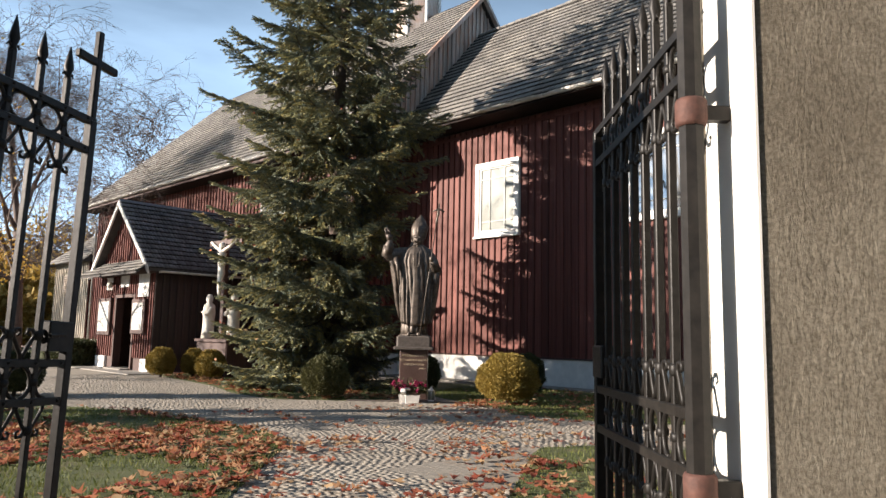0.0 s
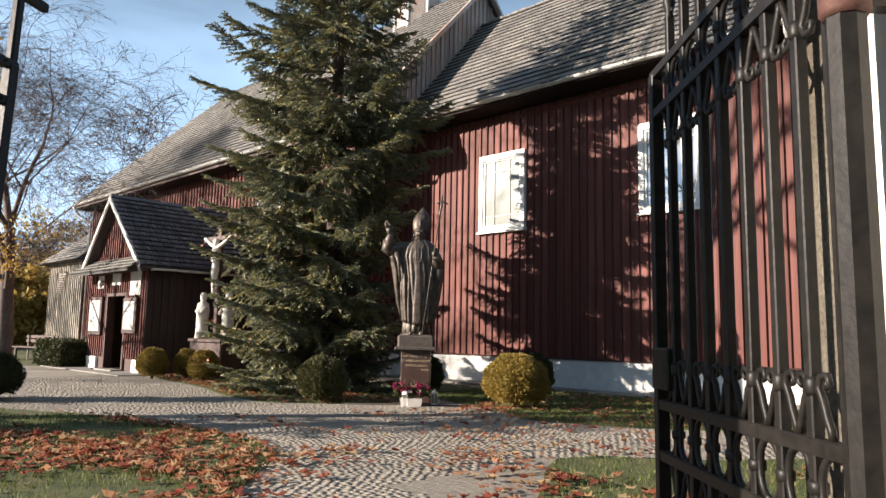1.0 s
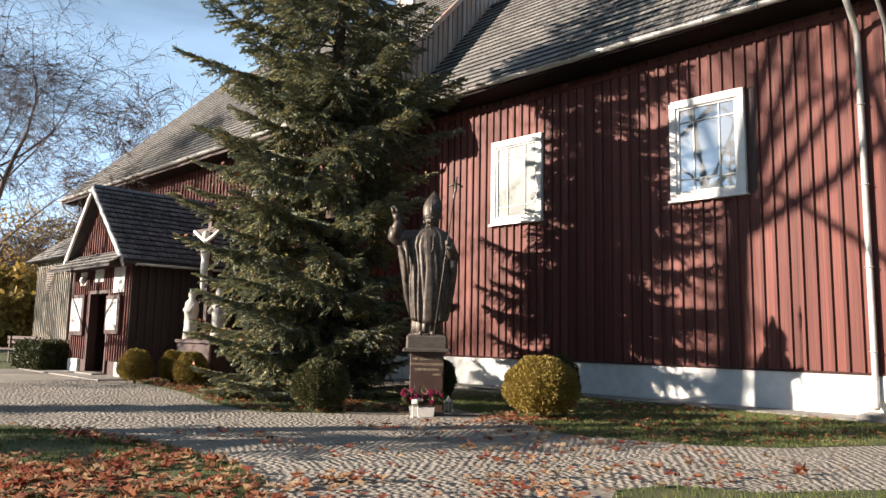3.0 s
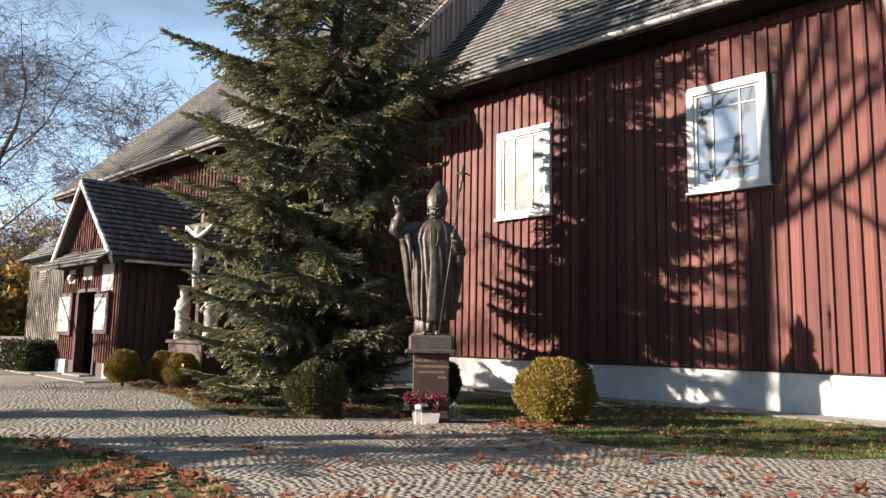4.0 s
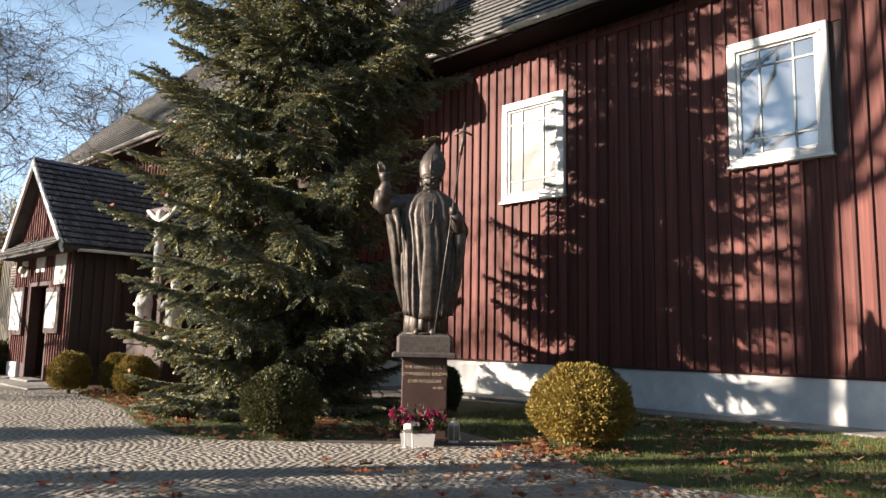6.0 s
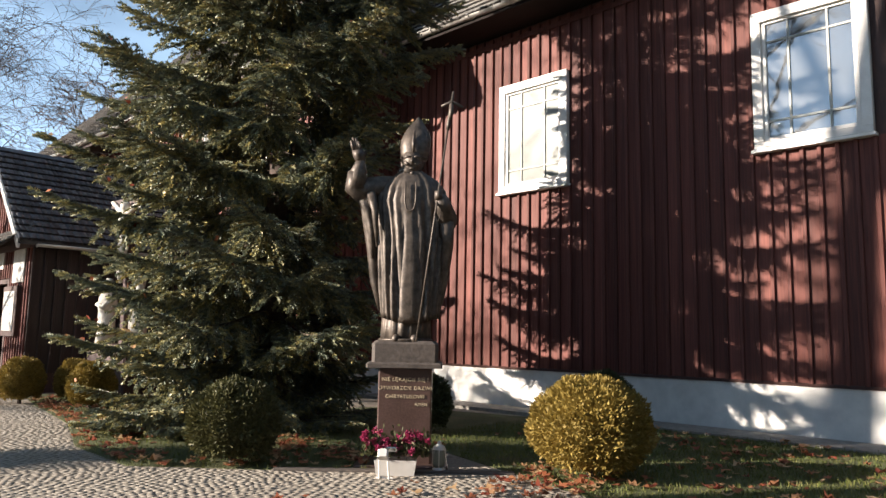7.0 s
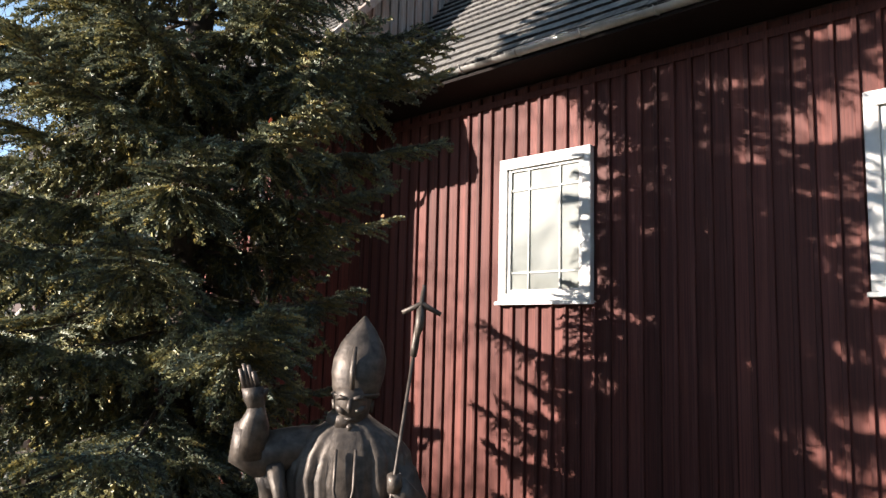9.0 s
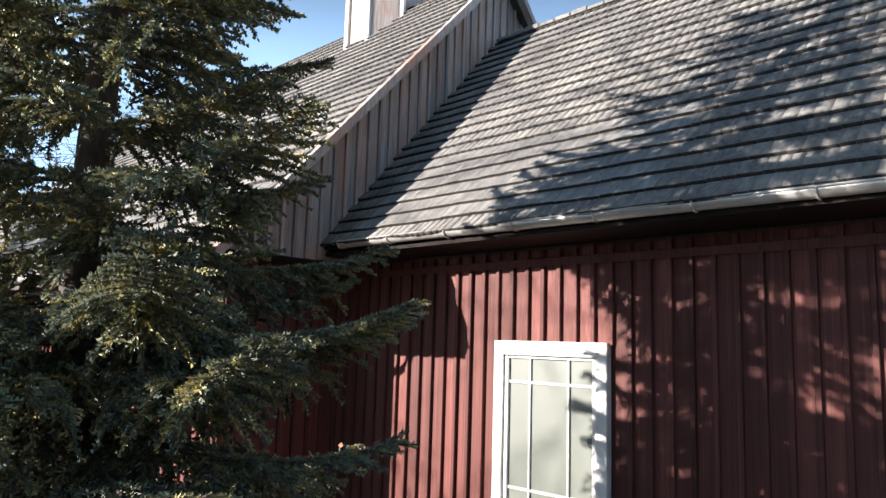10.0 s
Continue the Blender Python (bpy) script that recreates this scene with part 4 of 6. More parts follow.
def spruce(x, y, height, name, label, seed=11, spread=2.42, shoulder=6.6, fine=1.0, clear=()):
    """A spruce: tapered trunk, whorls of limbs in flat tiers, each a fan of side twigs clad in short shoots."""
    rng = np.random.default_rng(seed)
    tree = thing(name, label, "tree", pose(x, y, -0.03))
    trunk = Geo().tube([(0.03 * math.sin(k), 0.03 * math.cos(k * 1.7), height * k / 12) for k in range(13)], [0.20 * (1 - k / 12.6) + 0.012 for k in range(13)], 10)
    part("trunk", trunk, BARK, tree, smooth=True)
    starts, ways, lengths, grain = [], [], [], []
    z, tier = 0.30, 0
    while z < height - 0.2:
        f = z / height
        reach = spread * min(1.0, ((height - z) / (height - shoulder)) ** 0.85)
        n = 8 if z < shoulder else 7
        a0 = tier * 0.9 + rng.uniform(-0.3, 0.3)
        low = -0.16 if z < 1.2 else -0.10
        for k in range(n):
            a = a0 + k * 6.283 / n + rng.normal(0, 0.16)
            cut = 1.0
            for toward, lo, hi, amount in clear:
                if lo < z < hi:
                    cut -= amount * max(0.0, math.cos(a - toward)) ** 2
            r = cut * reach * (rng.uniform(0.88, 1.10) if rng.random() < 0.68 else rng.uniform(0.62, 0.85)) + 0.08
            rise = low + 0.55 * max(0.0, f - 0.25) + rng.normal(0, 0.05)
            zz = z + rng.uniform(-0.12, 0.12)
            steps = 8
            pts = []
            for q in range(steps + 1):
                t = q / steps
                sag = r * (rise * t - 0.13 * math.sin(t * 2.4) * (1 - f) + 0.10 * t ** 3)
                b = a + 0.12 * math.sin(2.6 * t + k)
                pts.append(np.array([math.cos(b) * r * t, math.sin(b) * r * t, max(zz + sag, 0.09 + 0.1 * t)]))
            pa = np.array(pts)
            limb = Geo().tube(pts, [0.026 * (1 - 0.86 * q / steps) * (0.45 + 0.55 * (1 - f)) + 0.003 for q in range(steps + 1)], 5)
            coarse = 0.05 if z > 8.8 or math.cos(a - 2.33) > 0.35 else 0.027
            # side twigs, longest a third of the way out, so that the bough makes a flat fan
            gap = (0.070 if z < 9 else 0.15) / fine
            t, side = 0.10 + rng.uniform(0, 0.05), 1
            while t < 0.985:
                side = -side
                i = min(int(t * steps), steps - 1)
                base = pa[i] + (pa[i + 1] - pa[i]) * (t * steps - i)
                fwd = pa[i + 1] - pa[i]
                fwd = fwd / np.linalg.norm(fwd)
                across = np.array([-fwd[1], fwd[0], 0.0]) * side
                grown = min(1.0, (t - 0.08) / 0.25)
                ln = (0.10 + 0.40 * min(r, 2.4) * (1.0 - t) ** 0.85 * grown) * rng.uniform(0.72, 1.18)
                hang = rng.normal(-0.12, 0.12)
                if t < 0.72 and rng.random() < 0.28:
                    hang, ln = rng.uniform(-1.6, -0.6), min(ln, 0.45)
                tw = fwd * rng.uniform(0.62, 0.95) + across * rng.uniform(0.65, 0.95) + np.array([0, 0, hang])
                tw /= np.linalg.norm(tw)
                tip = base + tw * ln + np.array([0, 0, -0.30 * ln * ln])
                if ln > 0.2 and z < 9:
                    limb.tube([base, base + tw * ln * 0.55 + np.array([0, 0, -0.09 * ln * ln]), tip], [0.005, 0.003, 0.0015], 3, caps=False)
                bare = 0.15 if t < 0.35 else 0.0
                starts.append(base + tw * ln * bare), ways.append(tw), lengths.append(ln * (1 - bare) + 0.03)
                # short shoots to both sides of the twig
                m = int(ln / 0.052 * fine)
                if m:
                    u = np.clip((np.arange(m) + rng.uniform(0, 0.8, m)) / m, bare, 1)
                    sd = np.where(np.arange(m) % 2, 1.0, -1.0)[:, None]
                    cross = np.cross(tw, np.array([0, 0, 1.0]))
                    cross /= np.linalg.norm(cross) + 1e-9
                    dv = tw * 0.75 + cross * sd * rng.uniform(0.45, 0.85, (m, 1)) + rng.normal(0, 0.16, (m, 3)) + np.array([0, 0, -0.10])
                    dv /= np.linalg.norm(dv, axis=1)[:, None]
                    starts.extend(base + tw * (ln * u)[:, None] + np.array([0, 0, -0.30]) * ((ln * u) ** 2)[:, None])
                    ways.extend(dv)
                    lengths.extend((0.06 + 0.22 * ln * (1 - u)) * rng.uniform(0.7, 1.2, m))
                t += gap / 2 / max(r, 0.3) * rng.uniform(0.8, 1.2)
            # old twigs hanging near the trunk, which close the heart of the tree
            first = len(lengths)
            for q in range(int(10 * r * fine) if z < shoulder - 0.5 else 0):
                t = rng.uniform(0.08, 0.66)
                i = min(int(t * steps), steps - 1)
                base = pa[i] + (pa[i + 1] - pa[i]) * (t * steps - i)
                dv = np.array([rng.normal(0, 0.35), rng.normal(0, 0.35), -1.0])
                dv /= np.linalg.norm(dv)
                ln = rng.uniform(0.22, 0.45)
                if base[2] - ln < 0.05:
                    continue
                starts.append(base), ways.append(dv), lengths.append(ln)
                for u in np.arange(0.15, 0.95, 0.16):
                    e = dv * 0.5 + rng.normal(0, 0.55, 3)
                    starts.append(base + dv * ln * u), ways.append(e / np.linalg.norm(e)), lengths.append(rng.uniform(0.08, 0.16))
            grain.extend([coarse] * (first - len(grain)) + [0.05] * (len(lengths) - first))
            # the limb's own leading shoot
            d = pa[-1] - pa[-2]
            starts.append(pa[-2]), ways.append(d / np.linalg.norm(d)), lengths.append(np.linalg.norm(d) + 0.06)
            grain.extend([coarse] * (len(lengths) - len(grain)))
            part("limb", mesh_of("limb", limb.v, limb.f, BARK), BARK, tree)
        z += (0.43 if z < shoulder else 0.42) * rng.uniform(0.9, 1.1)
        tier += 1
    starts, ways, lengths, grain = np.array(starts), np.array(ways), np.array(lengths), np.array(grain)
    vs, fs, o = [], [], 0
    for g in np.unique(grain):
        pick = grain == g
        v, f = shoots(rng, starts[pick], ways[pick], lengths[pick], g / fine ** 0.5, 0.039 / fine ** 0.5)
        vs.append(v), fs.append(f + o)
        o += len(v)
    v, f = np.concatenate(vs), np.concatenate(fs)
    BOUGH_ENDS[seed] = starts[np.hypot(starts[:, 0], starts[:, 1]) > 0.72 * spread] + np.array([x, y, 0])
    crown = new("crown", quick_mesh("crown", v, f, SPRUCE))
    crown.parent = tree
    return tree


spruce(-11.35, 9.69, 14.0, "spruce_tree", "tall dark green spruce with drooping branches beside the church", clear=((0.93, 0, 4.1, 0.40), (5.6, 0, 1.5, 0.22), (2.51, 4.8, 7.6, 0.66), (2.51, 7.4, 9.5, 0.2), (4.07, 0.8, 7.2, -0.13), (1.2, 6.2, 9.5, 0.10)))


# ---- clipped bushes ----
def bush(x, y, radius, height, mat, label, seed, cat="bush", count=10000, z0=0.0, group="", stem=True):
    rng = np.random.default_rng(seed)
    b = thing("clipped_bush", label, cat, pose(x, y, z0), group)
    d = rng.normal(0, 1, (count, 3))
    d /= np.linalg.norm(d, axis=1)[:, None]
    d[:, 2] = np.where(d[:, 2] < -0.75, -d[:, 2], d[:, 2])
    lump = 1 + 0.05 * np.sin(d[:, 0] * 7 + seed) * np.sin(d[:, 1] * 6 + 1) + 0.04 * np.sin(d[:, 2] * 9 + d[:, 0] * 4)
    shell = rng.uniform(0.80, 1.0, count) * lump
    sc = np.array([radius, radius, height / 2])
    c = d * sc * shell[:, None] + np.array([0, 0, height / 2])
    keep = c[:, 2] > 0.05
    c, d = c[keep], d[keep]
    v, f = blades(rng, c, d + np.array([0, 0, 0.35]), 0.042, 0.0085, 0.55)
    part("foliage", quick_mesh("foliage", v, f, mat), mat, b)
    core = Geo()
    for i in range(9):
        for j in range(14):
            p, q = math.pi * i / 8, 2 * math.pi * j / 14
            core.v.append(Vector((0.84 * radius * math.sin(p) * math.cos(q), 0.84 * radius * math.sin(p) * math.sin(q), height / 2 - 0.42 * height * math.cos(p))))
    core.f = [[i * 14 + j, i * 14 + (j + 1) % 14, (i + 1) * 14 + (j + 1) % 14, (i + 1) * 14 + j] for i in range(8) for j in range(14)]
    part("inner_foliage", core, mat, b, smooth=True)
    part("stem", Geo().tube([(0, 0, -0.05), (0.02, 0, height * 0.25)], 0.035, 6), BARK, b)
    return b


bush(-6.63, 9.83, 0.52, 0.84, THUJA, "rounded golden-yellow thuja bush on the lawn edge", 31, count=26000)
bush(-7.58, 11.66, 0.34, 0.80, BOX, "rounded dark green bush behind the golden one", 32)
bush(-9.45, 10.65, 0.32, 0.72, BOX, "rounded dark green bush behind the statue", 33)
bush(-9.15, 7.9, 0.41, 0.74, OLIVE, "rounded dull green bush under the spruce", 34, count=18000)
bush(-15.85, 8.05, 0.34, 0.70, THUJA, "rounded yellow-green thuja bush beside the porch", 35, group="bushes by the porch")
bush(-15.6, 8.75, 0.27, 0.68, THUJA, "rounded yellow-green thuja bush beside the porch", 36, group="bushes by the porch")
bush(-14.5, 8.62, 0.34, 0.68, THUJA, "rounded yellow-green thuja bush beside the porch", 37, group="bushes by the porch")


# ---- the statue and its pedestal ----
FACE = pose(-8.19, 9.10, 0, 0, 0, math.degrees(math.atan2(0.692, 0.722)))


def text_mesh(body, size, depth=0.004):
    c = bpy.data.curves.new("letters", "FONT")
    c.body, c.size, c.extrude, c.align_x, c.space_character = body, size, depth, "LEFT", 1.12
    o = bpy.data.objects.new("letters", c)
    me = bpy.data.meshes.new_from_object(o)
    bpy.data.objects.remove(o)
    me.materials.clear()
    me.materials.append(GOLD)
    return me


def letters(parent, body, size, y, z, dx=0.0):
    """An inscription letter by letter, centred."""
    right = lambda me: max(v.co.x for v in me.vertices)
    total = right(text_mesh(body, size))
    for k, ch in enumerate(body):
        if ch != " ":
            me = text_mesh(ch, size)
            part("letter", me, GOLD, parent, at=pose(right(text_mesh(body[:k + 1], size)) - right(me) - total / 2 + dx, y, z, 90, 0, 0))


def pedestal():
    p = thing("statue_pedestal", "brown polished granite pedestal with gilt inscription", "pedestal", FACE)
    part("shaft", Geo().chamfer((-0.228, -0.24, 0.0), (0.262, 0.24, 0.885), 0.012), GRANITE, p)
    part("cap", Geo().chamfer((-0.335, -0.33, 0.885), (0.355, 0.33, 0.935), 0.016), STONECAP, p)
    part("block", Geo().chamfer((-0.29, -0.29, 0.935), (0.315, 0.29, 1.13), 0.03), STONECAP, p)
    part("foot", Geo().chamfer((-0.42, -0.36, -0.06), (0.42, 0.36, 0.035), 0.012), GRANITE, p)
    for body, z, size in (("NIE LĘKAJCIE SIĘ !", 0.765, 0.047), ("OTWÓRZCIE DRZWI", 0.688, 0.047), ("CHRYSTUSOWI", 0.612, 0.047)):
        letters(p, body, size, -0.243, z, 0.017)
    letters(p, "AMEN", 0.040, -0.243, 0.545, 0.165)
    for a, b in ((-0.12, -0.03), (-0.01, 0.12)):
        part("inscription_bar", Geo().box((a, -0.247, 0.20), (b, -0.2395, 0.235)), GOLD, p)
    return p


def statue():
    """A bronze robed figure with mitre and staff, as one plain mesh."""
    g = Geo()
    n = 64

    def ring(z, rx, ry, cx, cy, fold, freq, ph=0.0):
        k = len(g.v)
        for s in range(n):
            a = 2 * math.pi * s / n
            w = 1 + fold * (1.5 - 2.4 * abs(math.sin(freq * a * 0.5 + ph)) + 0.5 * math.sin(freq * 1.7 * a + ph * 2))
            g.v.append(Vector((cx + rx * w * math.cos(a), cy + ry * w * math.sin(a), z)))
        return k

    def skin(rows):
        ks = [ring(*r) for r in rows]
        for a, b in zip(ks, ks[1:]):
            g.f.extend([[a + s, a + (s + 1) % n, b + (s + 1) % n, b + s] for s in range(n)])
        g.f.append(list(range(ks[0] + n - 1, ks[0] - 1, -1)))
        g.f.append(list(range(ks[-1], ks[-1] + n)))

    # alb under the chasuble, then the chasuble with its long folds
    skin([(1.12, 0.27, 0.21, 0.0, 0.0, 0.05, 15), (1.25, 0.262, 0.205, 0.0, 0, 0.06, 15), (1.45, 0.25, 0.20, 0, 0, 0.05, 15)])
    g.tube([(-0.03, -0.225, 2.62), (-0.03, -0.262, 2.42), (-0.01, -0.268, 2.35), (0.03, -0.270, 2.33), (0.07, -0.268, 2.35), (0.09, -0.262, 2.42), (0.09, -0.225, 2.62)], 0.011, 6)
    # collar, neck, head, ears
    g.lathe([(0.14, 2.72), (0.13, 2.78), (0.10, 2.80)], 20, Matrix.Translation((0.0, -0.01, 0)))
    h0 = len(g.v)
    head = Matrix.Translation((0.035, -0.045, 2.895)) @ Matrix.Diagonal((0.122, 0.125, 0.150, 1))
    g.lathe([(0.20, -1.02), (0.50, -0.92), (0.72, -0.62), (0.90, -0.2), (1.0, 0.1), (1.0, 0.45), (0.9, 0.75)], 24, head)
    g.tube([(0.035, -0.158, 2.950), (0.035, -0.192, 2.895), (0.035, -0.165, 2.875)], [0.011, 0.021, 0.015], 6)
    for s in (-1, 1):
        g.tube([(0.035 + s * 0.022, -0.166, 2.950), (0.035 + s * 0.060, -0.160, 2.956), (0.035 + s * 0.098, -0.125, 2.942)], [0.010, 0.015, 0.008], 6)
        g.tube([(0.035 + s * 0.035, -0.152, 2.868), (0.035 + s * 0.070, -0.135, 2.890), (0.035 + s * 0.090, -0.105, 2.905)], [0.016, 0.026, 0.016], 6)
        g.tube([(0.035 + s * 0.112, -0.03, 2.86), (0.035 + s * 0.124, -0.02, 2.93)], 0.018, 6)
    g.tube([(0.0, -0.142, 2.835), (0.035, -0.157, 2.832), (0.07, -0.142, 2.835)], [0.008, 0.011, 0.008], 5)
    g.tube([(0.012, -0.128, 2.79), (0.035, -0.145, 2.785), (0.058, -0.128, 2.79)], [0.014, 0.024, 0.014], 6)
    # mitre: two pointed shields, front and back
    mk = len(g.v)
    rows = [(2.945, 0.72), (3.01, 0.80), (3.09, 0.88), (3.17, 0.87), (3.26, 0.70), (3.35, 0.38), (3.425, 0.03)]
    for z, w in rows:
        for s in range(24):
            a = 2 * math.pi * s / 24
            rx, ry = 0.20 * w, 0.15 * (w if z < 3.1 else max(0.2, 1 - (z - 3.08) * 2.9))
            g.v.append(Vector((0.05 + (z - 2.95) * 0.08 + rx * math.cos(a), -0.03 + ry * math.sin(a) + (z - 2.95) * 0.10, z)))
    for i in range(len(rows) - 1):
        g.f.extend([[mk + i * 24 + s, mk + i * 24 + (s + 1) % 24, mk + (i + 1) * 24 + (s + 1) % 24, mk + (i + 1) * 24 + s] for s in range(24)])
    g.f.append([mk + s for s in range(23, -1, -1)])
    g.f.append([mk + 6 * 24 + s for s in range(24)])
    g.tube([(0.05 + 0.150 * math.cos(a), -0.03 + 0.120 * math.sin(a), 2.965) for a in [k * math.pi / 9 for k in range(18)]], 0.010, 6, close=True)
    g.tube([(0.045, -0.172, 3.0), (0.045, -0.168, 3.1), (0.05, -0.12, 3.24)], [0.016, 0.022, 0.012], 6)
    for v in g.v[h0:]:
        v.z = 2.83 + (v.z - 2.90) * 0.94
    # raised right arm with open hand and wide sleeve
    h0 = len(g.v)
    g.tube([(-0.14, 0.0, 2.61), (-0.32, -0.03, 2.60), (-0.48, -0.08, 2.585), (-0.56, -0.12, 2.62), (-0.545, -0.15, 2.76)], [0.11, 0.125, 0.13, 0.115, 0.085], 12)
    g.tube([(-0.53, -0.13, 2.60), (-0.515, -0.155, 2.76), (-0.50, -0.168, 2.82), (-0.495, -0.17, 2.87)], [0.105, 0.088, 0.06, 0.042], 12)
    h1 = len(g.v)
    g.tube([(-0.495, -0.17, 2.84), (-0.50, -0.172, 2.90), (-0.505, -0.175, 2.95)], [0.042, 0.060, 0.058], 10)
    for k, (dx, ln) in enumerate(((-0.036, 0.10), (-0.012, 0.125), (0.012, 0.12), (0.034, 0.09))):
        g.tube([(-0.505 + dx, -0.175, 2.94), (-0.515 + dx * 1.05, -0.195, 2.94 + ln)], [0.021, 0.014], 6)
    g.tube([(-0.46, -0.17, 2.89), (-0.425, -0.19, 2.94)], [0.018, 0.011], 6)
    for v in g.v[h1:]:
        v.x, v.y, v.z = -0.5 + (v.x + 0.5) * 1.1 - (v.z - 2.84) * 0.22, v.y, 2.84 + (v.z - 2.84) * 1.08
    for v in g.v[h0:]:
        k = min(1.0, max(0.0, (-v.x - 0.2) / 0.3))
        v.x, v.z = v.x - 0.055 * k, v.z - 0.035 * k
    g.tube([(-0.46, -0.07, 2.50), (-0.44, -0.04, 2.30), (-0.40, 0.0, 2.02), (-0.36, 0.0, 1.70), (-0.29, 0.0, 1.42)], [0.10, 0.085, 0.07, 0.06, 0.03], 10)
    # left arm holding the staff
    g.tube([(0.20, 0.0, 2.58), (0.36, -0.05, 2.42), (0.44, -0.12, 2.28), (0.40, -0.24, 2.38), (0.355, -0.30, 2.46)], [0.12, 0.13, 0.12, 0.085, 0.06], 12)
    g.tube([(0.345, -0.31, 2.44), (0.335, -0.325, 2.52)], [0.05, 0.042], 10)
    g.tube([(0.42, -0.10, 2.30), (0.43, -0.06, 2.05), (0.40, -0.02, 1.75), (0.36, 0, 1.5), (0.31, 0, 1.40)], [0.11, 0.09, 0.075, 0.055, 0.03], 10)
    a, b = Vector((0.135, -0.36, 1.13)), Vector((0.435, -0.30, 3.16))
    g.tube([a, b], 0.011, 8)
    w = (b - a).normalized()
    top = b + w * 0.33
    g.tube([b - w * 0.05, b, top], [0.02, 0.024, 0.012], 8)
    g.tube([b + w * 0.21 + Vector((-0.115, 0, -0.03)), b + w * 0.23, b + w * 0.21 + Vector((0.125, 0, -0.035))], [0.013, 0.016, 0.013], 8)
    g.tube([b + w * 0.20, b + w * 0.12 + Vector((0.01, -0.02, 0)), b + w * 0.02], [0.026, 0.028, 0.012], 8)
    g.tube([(0.33, -0.33, 2.40), (0.30, -0.345, 2.28), (0.34, -0.345, 2.22), (0.37, -0.34, 2.30)], 0.008, 5)
    # shoe tips and the thin bronze base
    for x in (-0.09, 0.10):
        g.tube([(x, -0.16, 1.15), (x * 1.1, -0.27, 1.145)], [0.05, 0.032], 8)
    g.lathe([(0.31, 1.128), (0.31, 1.142), (0.29, 1.15)], 24, Matrix.Diagonal((1, 0.9, 1, 1)))
    g.v = [Vector((v.x * 0.85, v.y, v.z)) for v in g.v]
    # the chasuble: height, its two edges, its depth, depth of the folds
    rows = [(1.36, -0.20, 0.28, 0.20, 0.02), (1.34, -0.255, 0.335, 0.235, 0.045), (1.40, -0.27, 0.345, 0.245, 0.055), (1.60, -0.290, 0.36, 0.25, 0.06), (1.85, -0.305, 0.38, 0.25, 0.06),
            (2.10, -0.325, 0.40, 0.245, 0.055), (2.30, -0.35, 0.41, 0.235, 0.045), (2.45, -0.37, 0.405, 0.225, 0.035), (2.58, -0.33, 0.38, 0.205, 0.022), (2.67, -0.25, 0.30, 0.18, 0.012), (2.735, -0.13, 0.185, 0.14, 0.004), (2.78, -0.06, 0.12, 0.10, 0.0)]
    valleys = [(188, 7, 0.8), (203, 8, 1.0), (219, 7, 0.7), (233, 8, 1.1), (248, 6, 0.9), (258, 4, 0.5), (279, 4, 0.5), (291, 7, 1.0), (306, 7, 0.8), (320, 8, 1.0), (337, 8, 0.9), (354, 8, 0.7), (20, 10, 0.8), (45, 11, 1), (70, 10, 0.8), (95, 11, 1), (122, 11, 0.8), (150, 11, 1)]
    n = 120
    k0 = len(g.v)
    for z, lo, hi, ry, fold in rows:
        for s in range(n):
            d = 360 * s / n
            a = math.radians(d)
            ca, sa = math.cos(a), math.sin(a)
            sq = lambda v: math.copysign(abs(v) ** 0.82, v)
            w = 1 + fold * 0.5
            for at, wide, deep in valleys:
                off = abs((d + 3 * math.sin(z * 5 + at) - at + 180) % 360 - 180)
                w -= fold * 4.6 * deep * max(0.0, 1 - off / wide) ** 1.3
            dip = -0.05 * max(0.0, -sa) ** 3 if z < 1.5 else 0.0
            g.v.append(Vector(((lo + hi) / 2 + (hi - lo) * 0.465 * sq(ca) * (w * 0.5 + 0.5), ry * sq(sa) * w, z + dip)))
    for i in range(len(rows) - 1):
        g.f.extend([[k0 + i * n + s, k0 + i * n + (s + 1) % n, k0 + (i + 1) * n + (s + 1) % n, k0 + (i + 1) * n + s] for s in range(n)])
    g.f.append([k0 + s for s in range(n - 1, -1, -1)])
    # folds of the wide sleeve under the raised arm
    g.tube([(-0.44, -0.10, 2.50), (-0.39, -0.10, 2.38), (-0.345, -0.09, 2.15), (-0.33, -0.08, 1.9)], [0.06, 0.05, 0.03, 0.012], 8)
    g.tube([(-0.36, -0.15, 2.52), (-0.31, -0.19, 2.35), (-0.28, -0.19, 2.0)], [0.05, 0.035, 0.01], 8)
    return solid("bishop_statue", g, BRONZE, "dark bronze statue of a robed figure with raised arm", "statue", smooth=True, at=FACE)


pedestal()
statue()


